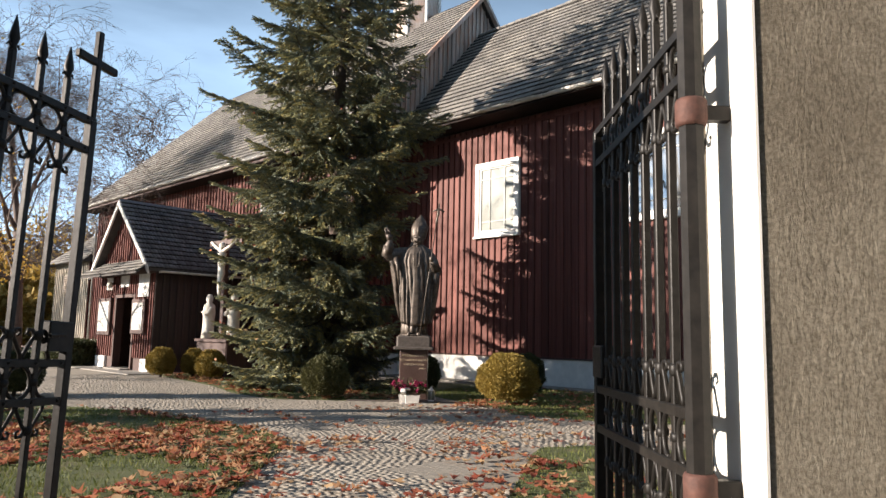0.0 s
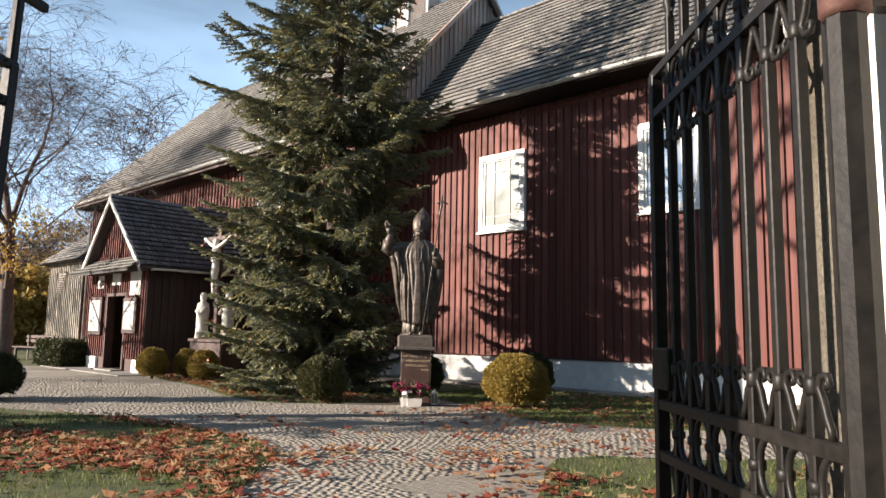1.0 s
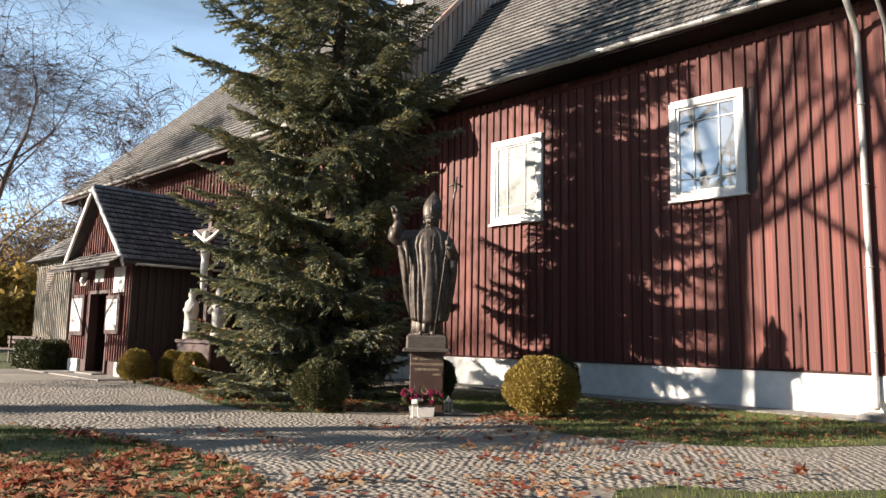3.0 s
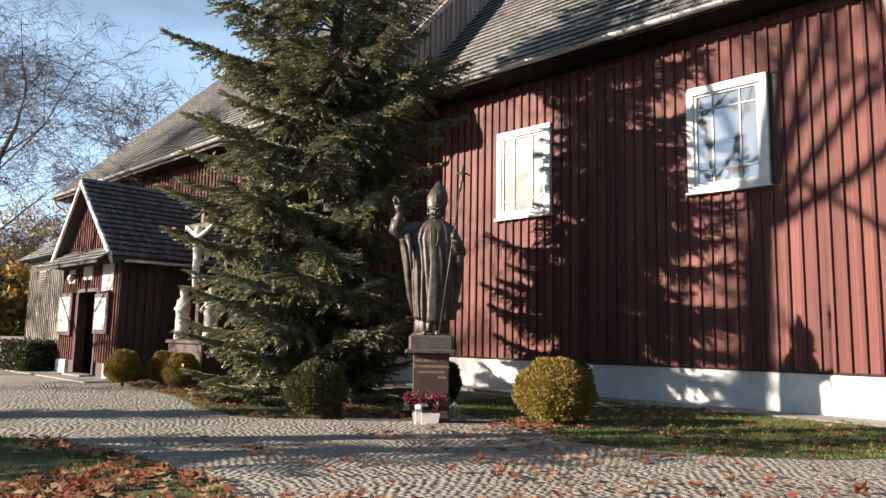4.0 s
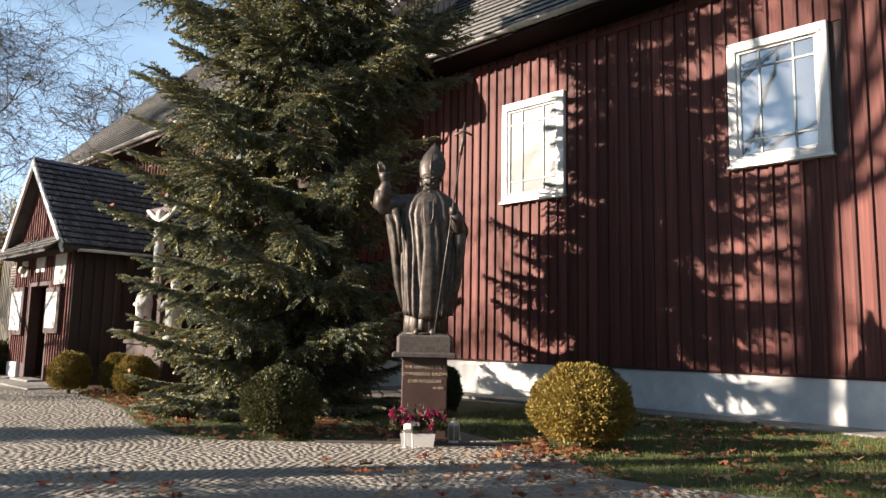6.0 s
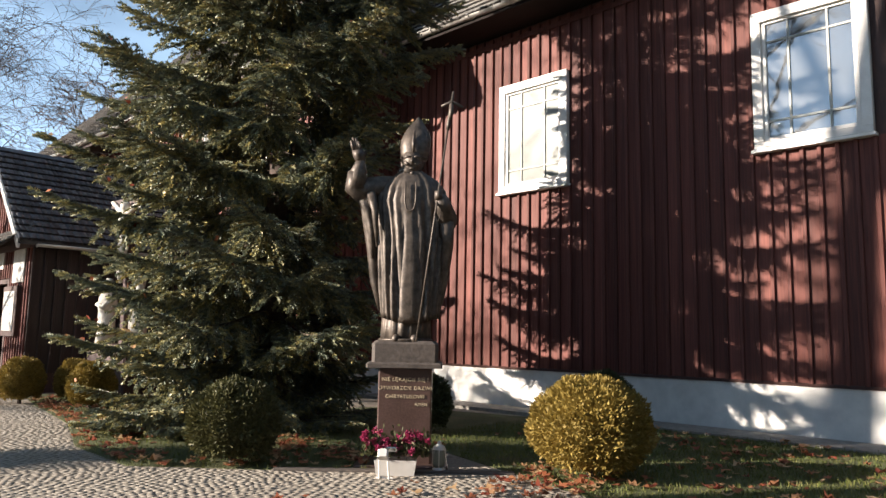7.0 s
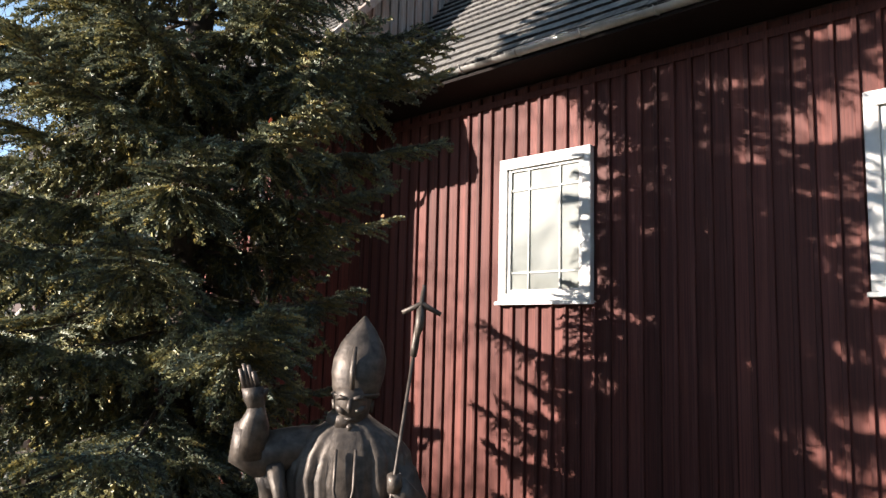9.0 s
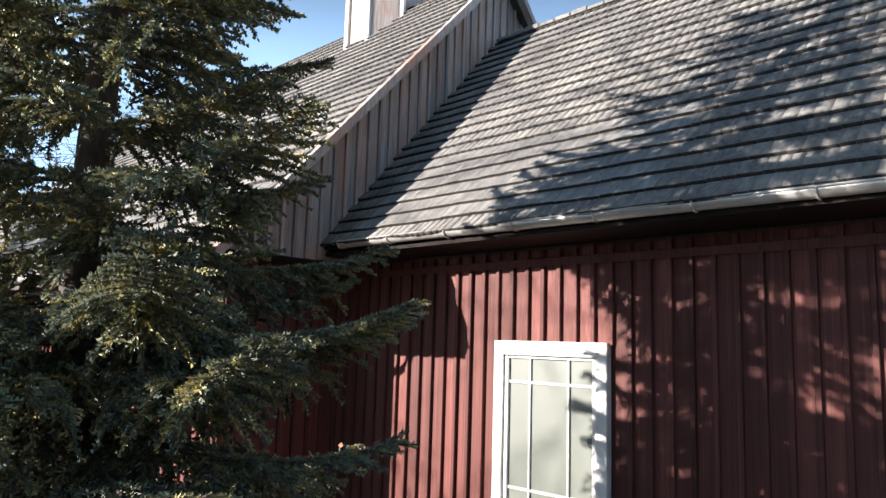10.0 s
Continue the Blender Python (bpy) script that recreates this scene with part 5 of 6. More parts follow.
def planter():
    p = thing("flower_planter", "white rectangular planter with pink flowers before the pedestal", "planter", FACE @ pose(-0.03, -0.55, 0))
    g = Geo()
    for lo, hi, z in ((0.16, 0.075, 0.0), (0.18, 0.095, 0.13)):
        g.v += [Vector((x, y, z)) for x, y in ((-lo, -hi), (lo, -hi), (lo, hi), (-lo, hi))]
    g.v += [Vector((x, y, 0.125)) for x, y in ((-0.168, -0.08), (0.168, -0.08), (0.168, 0.08), (-0.168, 0.08))]
    g.f = [[3, 2, 1, 0]] + [[k, (k + 1) % 4, 4 + (k + 1) % 4, 4 + k] for k in range(4)] + [[4 + k, 4 + (k + 1) % 4, 8 + (k + 1) % 4, 8 + k] for k in range(4)] + [[8, 9, 10, 11]]
    part("trough", g, FRAMEPAINT, p)
    rng = np.random.default_rng(5)
    c = np.stack([rng.uniform(-0.28, 0.28, 900), rng.uniform(-0.10, 0.12, 900), 0.15 + np.abs(rng.normal(0, 0.07, 900))], 1)
    v, f = blades(rng, c, np.tile([0, -0.2, 1.0], (900, 1)), 0.05, 0.012, 0.6)
    part("leaves", quick_mesh("leaves", v, f, BOX), BOX, p)
    heads = [(rng.uniform(-0.27, 0.27), rng.uniform(-0.13, 0.08), 0.24 + rng.uniform(-0.05, 0.11)) for _ in range(34)]
    for h in heads:
        d = rng.normal(0, 1, (40, 3)) + np.array([0, -0.4, 0.5])
        v, f = blades(rng, np.tile(h, (40, 1)) + rng.normal(0, 0.006, (40, 3)), d / np.linalg.norm(d, axis=1)[:, None], 0.036, 0.009, 0.4)
        part("blossom", quick_mesh("blossom", v, f, PINK), PINK, p)


def grave_lantern():
    p = thing("grave_lantern", "small glass grave lantern beside the pedestal", "lantern", FACE @ pose(0.34, -0.40, 0))
    part("base", Geo().lathe([(0.06, 0), (0.06, 0.02), (0.045, 0.04)], 12), ZINC, p)
    part("jar", Geo().lathe([(0.045, 0.04), (0.056, 0.07), (0.056, 0.16), (0.045, 0.19)], 12), GLASS_CURTAIN, p, smooth=True)
    part("lid", Geo().lathe([(0.06, 0.19), (0.05, 0.215), (0.02, 0.235), (0.012, 0.26)], 12), ZINC, p)
    part("cage", Geo().tube([(0.057, 0, 0.04), (0.057, 0, 0.19)], 0.005, 4).tube([(-0.057, 0, 0.04), (-0.057, 0, 0.19)], 0.005, 4).tube([(0, -0.057, 0.04), (0, -0.057, 0.19)], 0.005, 4), ZINC, p)


def floodlight():
    p = thing("floodlight", "small white floodlight on a bent stand before the statue", "floodlight", FACE @ pose(-0.12, -0.78, 0))
    part("stand", Geo().tube([(-0.03, 0.02, 0.0), (-0.035, 0, 0.18)], 0.009, 6).tube([(0.05, 0.0, 0.0), (0.035, 0, 0.18)], 0.009, 6).tube([(-0.06, 0.03, 0.006), (0.08, 0.03, 0.006)], 0.008, 6), FRAMEPAINT, p)
    part("housing", Geo().chamfer((-0.045, -0.04, -0.035), (0.04, 0.03, 0.04), 0.012), FRAMEPAINT, p, at=pose(0, 0, 0.20, -35, 0, 0))
    part("lens", Geo().chamfer((0.02, -0.035, 0.04), (0.11, 0.03, 0.055), 0.006), GLASS, p, at=pose(0, 0, 0.20, -35, 0, 0))


planter()
grave_lantern()
floodlight()
solid("kerb_row", Geo().chamfer((-1.1, -0.50, -0.05), (1.0, -0.40, 0.02), 0.01), STONECAP, "low dark stone kerb before the pedestal", "kerb", kind="structure", at=FACE)


# ---- crucifix group beside the porch ----
def crucifix():
    base = pose(-15.75, 9.55, 0, 0, 0, 4)
    c = thing("wayside_crucifix", "tall dark wooden cross on a stone base by the porch", "crucifix", base)
    part("base_stone", Geo().chamfer((-0.68, -0.3, -0.05), (0.68, 0.3, 0.86), 0.03), DARKWOOD, c)
    part("ledge", Geo().chamfer((-0.72, -0.34, 0.86), (0.72, 0.34, 0.935), 0.015), DARKWOOD, c)
    part("upright", Geo().chamfer((-0.07, -0.05, 0.935), (0.07, 0.05, 3.85), 0.01), DARKWOOD, c)
    part("crossbar", Geo().chamfer((-0.72, -0.045, 3.36), (0.72, 0.055, 3.50), 0.01), DARKWOOD, c)
    g = Geo().tube([(0.01, -0.12, 1.98), (0.0, -0.15, 2.10), (0.035, -0.17, 2.38), (0.02, -0.13, 2.62), (0.0, -0.12, 2.75), (0.0, -0.13, 2.95), (0, -0.12, 3.12), (0, -0.12, 3.22)], [0.035, 0.045, 0.065, 0.095, 0.085, 0.105, 0.115, 0.05], 10)
    g.tube([(-0.58, -0.09, 3.46), (-0.3, -0.1, 3.3), (0, -0.12, 3.17), (0.3, -0.1, 3.3), (0.58, -0.09, 3.46)], [0.03, 0.045, 0.06, 0.045, 0.03], 8)
    g.lathe([(0.03, 3.2), (0.085, 3.27), (0.09, 3.34), (0.05, 3.41)], 12, Matrix.Translation((0.02, -0.14, 0)))
    solid("crucified_figure", g, WHITESTONE, "pale stone crucified figure on the dark cross", "statue", smooth=True, at=base)
    for x, s in ((-0.56, 1), (0.56, -1)):
        g = Geo()
        g.lathe([(0.17, 0.935), (0.15, 1.15), (0.145, 1.45), (0.165, 1.62), (0.14, 1.80), (0.06, 1.87), (0.085, 1.93), (0.09, 2.0), (0.05, 2.08)], 14, Matrix.Translation((x, -0.05, 0)))
        g.tube([(x + s * 0.14, -0.05, 1.72), (x + s * 0.13, -0.2, 1.55), (x, -0.24, 1.62)], [0.06, 0.055, 0.04], 8)
        solid("mourning_figure", g, WHITESTONE, "pale stone robed figure standing under the cross", "statue", group="figures under the cross", smooth=True, at=base)


crucifix()


# ---- the gate ----
def gate_leaf(name, label, at, width, cross=False):
    """A wrought-iron leaf: hinge post at the origin, running along +x."""
    gt = thing(name, label, "gate", at, group="gate leaves")
    zb, z1, z2, z3, z4 = 0.08, 0.78, 0.94, 1.91, 2.05
    sq = lambda x0, x1, z0, zz, d=0.011: Geo().chamfer((x0, -d, z0), (x1, d, zz), 0.003)
    post = part("hinge_post", Geo().tube([(0, 0, 0.02), (0, 0, 2.9)], 0.036, 8), IRON, gt)
    for z in (0.75, 1.785):
        part("hinge_collar", Geo().lathe([(0.040, z - 0.04), (0.045, z - 0.03), (0.045, z + 0.03), (0.040, z + 0.04)], 12), RUST, post, "rusty red-brown hinge collar", True)
        s = 1 if cross else -1
        part("hinge_strap", Geo().chamfer((-0.016, min(0.03 * s, 0.2 * s), z - 0.022), (0.016, max(0.03 * s, 0.2 * s), z + 0.022), 0.004), IRON, post)
    part("stile", sq(width - 0.04, width, zb, z4 + 0.0, 0.02), IRON, gt)
    part("stile", sq(0.035, 0.06, zb, z4, 0.014), IRON, gt)
    for z in (z1, z2, z3, z4, zb):
        rail = part("rail", Geo().chamfer((0.03, -0.017, z - 0.016), (width + 0.001, 0.017, z + 0.016), 0.004), IRON, gt)
        if z > 0.2:
            for k in range(9):
                x = 0.1 + (width - 0.16) * k / 8
                part("rivet", Geo().lathe([(0.008, 0.0), (0.006, 0.006), (0.001, 0.008)], 6, Matrix.Translation((x, -0.017, z)) @ pose(0, 0, 0, 90, 0, 0)), IRON, rail)
    n = 8
    step = (width - 0.08) / n
    h = step * 0.5 - 0.004

    def bowed(gap):
        """Two bows back to back on a bar, filling the band between two rails."""
        g = Geo()
        for s in (-1, 1):
            g.tube([(s * (h - (h - 0.014) * math.sqrt(max(0.0, 1 - u * u))), 0, u * (gap / 2 - 0.014)) for u in [math.sin(math.radians(d)) for d in range(-90, 91, 18)]], 0.0085, 6)
        return g.lathe([(0.014, -0.016), (0.021, -0.009), (0.021, 0.009), (0.014, 0.016)], 8).mesh("bow", IRON, True)

    upper, lower = bowed(z4 - z3), bowed(z2 - z1)
    bar = Geo().chamfer((-0.013, -0.013, zb + 0.016), (0.013, 0.013, z4 + 0.14), 0.003).mesh("bar", IRON)
    tip = Geo().lathe([(0.010, z4 + 0.13), (0.017, z4 + 0.14), (0.012, z4 + 0.155), (0.022, z4 + 0.19), (0.014, z4 + 0.235), (0.002, z4 + 0.29)], 8)
    for s in (-1, 1):
        tip.tube([(0, 0, z4 + 0.14), (s * 0.024, 0, z4 + 0.165), (s * 0.032, 0, z4 + 0.15)], [0.006, 0.006, 0.004], 5)
    tip = tip.mesh("spear_tip", IRON, True)
    crook = Geo()
    for s in (-1, 1):
        crook.tube([(s * p, 0, q) for p, q in ((h, -0.014), (h * 0.93, -0.035), (h * 0.7, -0.062), (0.034, -0.088), (0.017, -0.112), (0.030, -0.136), (0.052, -0.138), (0.058, -0.120), (0.044, -0.113))], [0.0085] * 6 + [0.008, 0.007, 0.006], 6)
    crook = crook.mesh("scroll", IRON, True)
    collar = Geo().lathe([(0.016, -0.02), (0.02, -0.01), (0.02, 0.01), (0.016, 0.02)], 8).mesh("bar_collar", IRON, True)
    for k in range(1, n):
        b = part("bar", bar, IRON, gt, at=pose(0.04 + step * k, 0, 0))
        part("spear_tip", tip, IRON, b)
        part("bow", upper, IRON, b, at=pose(0, 0, (z3 + z4) / 2))
        part("bow", lower, IRON, b, at=pose(0, 0, (z1 + z2) / 2))
        for z, r in ((z3, 0), (z1, 0), (z2, 180)):
            part("scroll", crook, IRON, b, at=pose(0, 0, z, 0, r, 0))
            part("bar_collar", collar, IRON, b, at=pose(0, 0, z + (0.115 if r else -0.115)))
    lock = part("lock_box", Geo().chamfer((width - 0.16, -0.03, 0.99), (width - 0.015, 0.03, 1.12), 0.006), IRON, gt)
    part("handle", Geo().tube([(width - 0.12, -0.03, 1.06), (width - 0.12, -0.07, 1.06), (width - 0.20, -0.07, 1.055)], 0.009, 6), IRON, lock)
    if cross:
        part("cross", Geo().chamfer((width - 0.038, -0.016, z4), (width - 0.004, 0.016, z4 + 0.44), 0.006).chamfer((width - 0.15, -0.0155, z4 + 0.27), (width + 0.11, 0.0155, z4 + 0.305), 0.006), IRON, gt, "plain iron cross")
    return gt


def leaf_pose(hinge, free, lean):
    d = free - hinge
    return Matrix.Translation(hinge) @ pose(0, 0, 0, 0, 0, math.degrees(math.atan2(d.y, d.x))) @ pose(0, 0, 0, 0, lean, 0)


HR, FR = at_gate(1.95, 0.70), at_gate(3.06, 0.675)
gate_leaf("gate_leaf", "open black wrought-iron gate leaf with spear tips and rings", leaf_pose(HR, FR, 0.4), (FR - HR).length)
HL, FL = at_gate(1.9, -1.95, 0.09), at_gate(3.15, -1.66)
gate_leaf("gate_leaf", "open black wrought-iron gate leaf topped by a cross", leaf_pose(HL, FL, 2.0), (FL - HL).length, True)


def gate_pillar(name, label, a0, a1, r0, r1, inner_face, height=2.72):
    p = thing(name, label, "gate pillar", kind="structure")
    q = [at_gate(a0, r0), at_gate(a0, r1), at_gate(a1, r1), at_gate(a1, r0)]
    part("shaft", Geo().prism([(v.x, v.y) for v in q], "z", -0.2, height), STUCCO, p, "rough grey stuccoed pillar")
    i = r0 - 0.012 if inner_face < 0 else r1 + 0.004
    a2 = a0 + 0.34
    q = [at_gate(a0 - 0.004, i), at_gate(a0 - 0.004, i + 0.008), at_gate(a2, i + 0.008), at_gate(a2, i)]
    part("inner_face", Geo().prism([(v.x, v.y) for v in q], "z", -0.1, height), REVEAL, p, "white lime-washed inner face")
    q = [at_gate(a0 - 0.08, r0 - 0.08), at_gate(a0 - 0.08, r1 + 0.08), at_gate(a1 + 0.08, r1 + 0.08), at_gate(a1 + 0.08, r0 - 0.08)]
    part("cap", Geo().prism([(v.x, v.y) for v in q], "z", height, height + 0.12), CONCRETE, p)
    return p


gate_pillar("gate_pillar", "gate pillar, rough grey stucco with white inner face", 1.80, 2.42, 0.82, 1.85, -1)
gate_pillar("gate_pillar", "gate pillar, rough grey stucco with white inner face", 1.80, 2.42, -3.2, -2.12, 1)
for r0, r1 in ((1.85, 26), (-26, -3.2)):
    q = [at_gate(1.95, r0), at_gate(1.95, r1), at_gate(2.3, r1), at_gate(2.3, r0)]
    tagged(part("wall_churchyard", Geo().prism([(v.x, v.y) for v in q], "z", -0.2, 1.35), STUCCO, None), "rough grey stuccoed churchyard wall", "wall", kind="structure")


# ---- bare and autumn trees ----
def bare_tree(x, y, height, label, seed, girth=0.22, leaves=None, density=0, depth=5, spread=0.62, lean=(0, 0), thin=0.008, clean=0.0):
    """A leafless tree: trunk forking into limbs, branches and fine twigs; some trees keep a few leaves."""
    rng = random.Random(seed)
    tree = thing("autumn_tree", label, "tree", pose(x, y, -0.05))
    trunk, twigs, ends = Geo(), Geo(), []

    def grow(p, d, ln, r, level):
        g = trunk if level < 2 else twigs
        pts, rad, q = [p], [r], p
        n = 4
        bend = Vector((rng.gauss(0, 0.10), rng.gauss(0, 0.10), rng.gauss(0.02, 0.08) - (0.10 if level > 3 else 0.0)))
        for k in range(n):
            k_bend = 0.15 if clean and level == 0 else 1.0
            d = (d + (bend + Vector((rng.gauss(0, 0.09), rng.gauss(0, 0.09), rng.gauss(0.0, 0.07)))) * k_bend).normalized()
            q = q + d * (ln / n)
            pts.append(q)
            rad.append(r * (1 - 0.42 * (k + 1) / n))
        g.tube(pts, rad, 8 if level == 0 else (5 if level < 3 else 3), caps=False)
        if level >= depth:
            ends.extend(pts[1:])
            return
        kids = rng.randint(3, 4) if level else rng.randint(4, 6)
        for k in range(kids):
            at = pts[-1] if k == 0 else pts[rng.randint(max(1, n - 2), n)]
            if level == 0 and k:
                at = pts[2] + (pts[-1] - pts[2]) * (clean + (1 - clean) * rng.random())
            side = Vector((rng.gauss(0, 1), rng.gauss(0, 1), rng.gauss(0.15, 0.5))).normalized()
            nd = (d * (0.9 if k == 0 else 0.55) + side * spread * (0.4 if k == 0 else 1.0)).normalized()
            grow(at, nd, ln * rng.uniform(0.58, 0.80), max(rad[-1] * (0.8 if k == 0 else 0.58), thin), level + 1)

    grow(Vector((0, 0, 0)), Vector((lean[0], lean[1], 1)).normalized(), height * 0.34, girth, 0)
    part("trunk", trunk, GREYBARK, tree, smooth=True)
    part("twig_crown", twigs, GREYBARK, tree)
    if leaves and density:
        r2 = np.random.default_rng(seed)
        c = np.array([tuple(q) for q in ends])
        c = c[r2.integers(0, len(c), density)] + r2.normal(0, 0.18, (density, 3))
        v, f = blades(r2, c, np.tile([0, 0, -0.4], (density, 1)), 0.11, 0.04, 0.8)
        part("leaf_crown", quick_mesh("leaf_crown", v, f, leaves), leaves, tree)
    return tree


bare_tree(-28.0, 8.2, 14.0, "large bare grey tree with fine twigs beside the path", 41, 0.30, depth=7, thin=0.006, spread=0.66)
bare_tree(-24.0, 2.6, 11.0, "half-bare tree keeping some golden autumn leaves", 42, 0.17, AUTUMN, 5200, lean=(0.1, 0.1))
bare_tree(-44.0, 17.5, 17.0, "bare grey tree behind the old plank building", 43, 0.25, depth=6, thin=0.018)
bare_tree(-47.0, 12.0, 14.0, "bare grey tree behind the old plank building", 44, 0.2, depth=6, thin=0.018)
bare_tree(-52.0, 26.0, 19.0, "bare brownish tree rising behind the church roof", 45, 0.25, depth=6, thin=0.02)
bare_tree(-60.0, 36.0, 24.0, "bare brownish tree rising behind the church roof", 46, 0.28, depth=6, thin=0.022)
bare_tree(-50.0, 19.5, 15.0, "autumn tree with thin rusty leaves behind the church", 47, 0.2, WOODS, 9000)
bare_tree(-38.0, 3.0, 13.0, "bare grey tree beyond the churchyard path", 48, 0.2, depth=6, thin=0.016)
# unseen trees by the churchyard wall, added to throw shade over path, wall and roof
spruce(-11.3, -0.6, 9.0, "spruce_tree", "narrow dark green spruce by the churchyard wall", 53, 1.2, 2.0, fine=0.5)
bare_tree(-12.3, -0.5, 22.0, "tall half-bare tree on the leafy lawn", 52, 0.24, AUTUMN, 900, 6, clean=0.85, spread=0.46)
bare_tree(-15.86, -1.2, 25.0, "tall bare tree with a straight trunk on the lawn", 57, 0.33, depth=6, clean=0.9, spread=0.44)
spruce(-16.4, -2.2, 9.5, "spruce_tree", "slender dark green conifer by the churchyard wall", 57, 0.62, 7.0, fine=0.5)



def woods():
    """The far edge of the wood and the shrubs before it, as one mass of leaf clumps."""
    rng = np.random.default_rng(61)
    cs = []
    for x, y, r, h in [(-52, 6, 5, 6.5), (-47, 9, 3.0, 4.8), (-58, 12, 6, 8), (-50, 2, 5, 6), (-62, 22, 7, 9), (-70, 32, 9, 11), (-66, 6, 7, 9), (-58, -4, 7, 8), (-75, 18, 9, 11), (-45, 13.5, 2.5, 4.2), (-60, -16, 9, 10), (-85, 45, 14, 13), (-90, 0, 14, 13)]:
        n = 6500
        d = rng.normal(0, 1, (n, 3))
        d /= np.linalg.norm(d, axis=1)[:, None]
        lump = 1 + 0.28 * np.sin(d[:, 0] * 5 + x) * np.sin(d[:, 1] * 6 + y) + 0.2 * np.sin(d[:, 2] * 7)
        c = d * np.array([r, r, h / 2]) * (rng.uniform(0.45, 1.0, n) ** 0.5 * lump)[:, None] + np.array([x, y, h / 2])
        cs.append(c[c[:, 2] > 0])
    c = np.concatenate(cs)
    v, f = blades(rng, c, np.tile([0, 0, 0.3], (len(c), 1)), 0.40, 0.12, 0.9)
    tagged(new("far_woods", quick_mesh("far_woods", v, f, WOODS)), "yellow-brown autumn thicket and woods behind the churchyard", "woods", kind="stuff")


woods()


def sky_block_ring():
    """An unseen dark wood closing the gate side, added to block low sky light."""
    rng = np.random.default_rng(62)
    cs = []
    for k in range(13):
        a = math.radians(-84 + 11 * k)
        d0, h = 27 + 5 * rng.random(), 11 + 4 * rng.random()
        q = rng.normal(0, 1, (5000, 3)) * np.array([2.6, 2.6, h * 0.26]) + np.array([-2 + d0 * math.cos(a), 4 + d0 * math.sin(a), h * 0.42])
        cs.append(q[q[:, 2] > 0])
    c = np.concatenate(cs)
    v, f = blades(rng, c, np.tile([0, 0, 0.3], (len(c), 1)), 0.9, 0.28, 0.9)
    tagged(new("near_woods", quick_mesh("near_woods", v, f, BOX)), "dark evergreen wood across the lane behind the gate", "woods", kind="stuff")


sky_block_ring()


# ---- old plank building, hedge and bench to the west ----
def plank_barn():
    b = thing("plank_barn", "old bleached plank building with mossy shingle roof", "barn")
    x0, x1, y0, y1, ze = -38.0, -33.6, 12.6, 18.0, 4.3
    part("wall", Geo().box((x0, y0, 0), (x1, y1, ze)), DARKWOOD, b)
    boards(b, (x0, y0, 0), (1, 0, 0), x1 - x0, 0.3, ze, (), 0.25, mats=(PLANK, PLANK), batten=0.04, seed=71)
    boards(b, (x1, y0, 0), (0, 1, 0), y1 - y0, 0.3, ze, (), 0.25, seed=72)
    part("louvre", Geo().chamfer((-36.6, y0 - 0.08, 2.75), (-35.7, y0 - 0.03, 3.7), 0.01), PLANK, b)
    for k in range(8):
        part("slat", Geo().box((-36.55, y0 - 0.12, 2.8 + k * 0.11), (-35.75, y0 - 0.07, 2.84 + k * 0.11)), DARKWOOD, b)
    A, B = Vector((x0 - 0.5, y0 - 0.5, ze - 0.1)), Vector((x1 + 0.4, y0 - 0.5, ze - 0.1))
    C, D = Vector((x1 + 0.4 - 1.2, (y0 + y1) / 2, ze + 2.6)), Vector((x0 + 1.2, (y0 + y1) / 2, ze + 2.6))
    E, F = Vector((x1 + 0.4, y1 + 0.5, ze - 0.1)), Vector((x0 - 0.5, y1 + 0.5, ze - 0.1))
    r = part("roof", Geo().add([A, B, C, D, E, F], [(0, 1, 2, 3), (1, 4, 2), (3, 2, 4, 5), (0, 3, 5), (0, 5, 4, 1)]), ROOFDECK, b)
    up = Vector((0, (y1 - y0) / 2 + 0.5, 2.7)).normalized()
    ln, tot = Vector((0, (y1 - y0) / 2 + 0.5, 2.7)).length, (B - A).length
    shingles(r, "shingle_field", A, B, up, ln, 0.25, 0.2, SHINGLE, lambda u, v: 1.7 * v / ln < u < tot - 1.6 * v / ln, 73, label="mossy grey-brown shingles")


plank_barn()


def hedge(x, y, w, d, h, label, seed):
    rng = np.random.default_rng(seed)
    t = thing("low_hedge", label, "hedge", pose(x, y, 0))
    n = 9000
    c = np.stack([rng.uniform(-w / 2, w / 2, n), rng.uniform(-d / 2, d / 2, n), rng.uniform(0.03, h, n)], 1)
    k = rng.integers(0, 4, n)
    c[:, 1] = np.where(k == 0, -d / 2, c[:, 1])
    c[:, 2] = np.where(k == 1, h, c[:, 2])
    c[:, 0] = np.where(k == 2, w / 2, c[:, 0])
    c[:, 0] = np.where(k == 3, np.where(c[:, 1] > 0, -w / 2, c[:, 0]), c[:, 0])
    c *= 1 - 0.05 * np.abs(np.sin(c[:, [0]] * 4 + c[:, [2]] * 5))
    v, f = blades(rng, c + rng.normal(0, 0.03, (n, 3)), np.tile([0, -0.3, 0.6], (n, 1)), 0.09, 0.022, 0.7)
    part("foliage", quick_mesh("foliage", v, f, BOX), BOX, t)
    part("twig_core", Geo().chamfer((-w / 2 + 0.06, -d / 2 + 0.06, -0.03), (w / 2 - 0.12, d / 2 - 0.1, h - 0.12), 0.06), BOX, t)


hedge(-22.45, 8.3, 2.1, 0.9, 0.72, "low dark clipped hedge beside the porch", 81)
bush(-12.35, 3.95, 0.42, 0.72, BOX, "rounded dark green bush on the leafy lawn", 82)


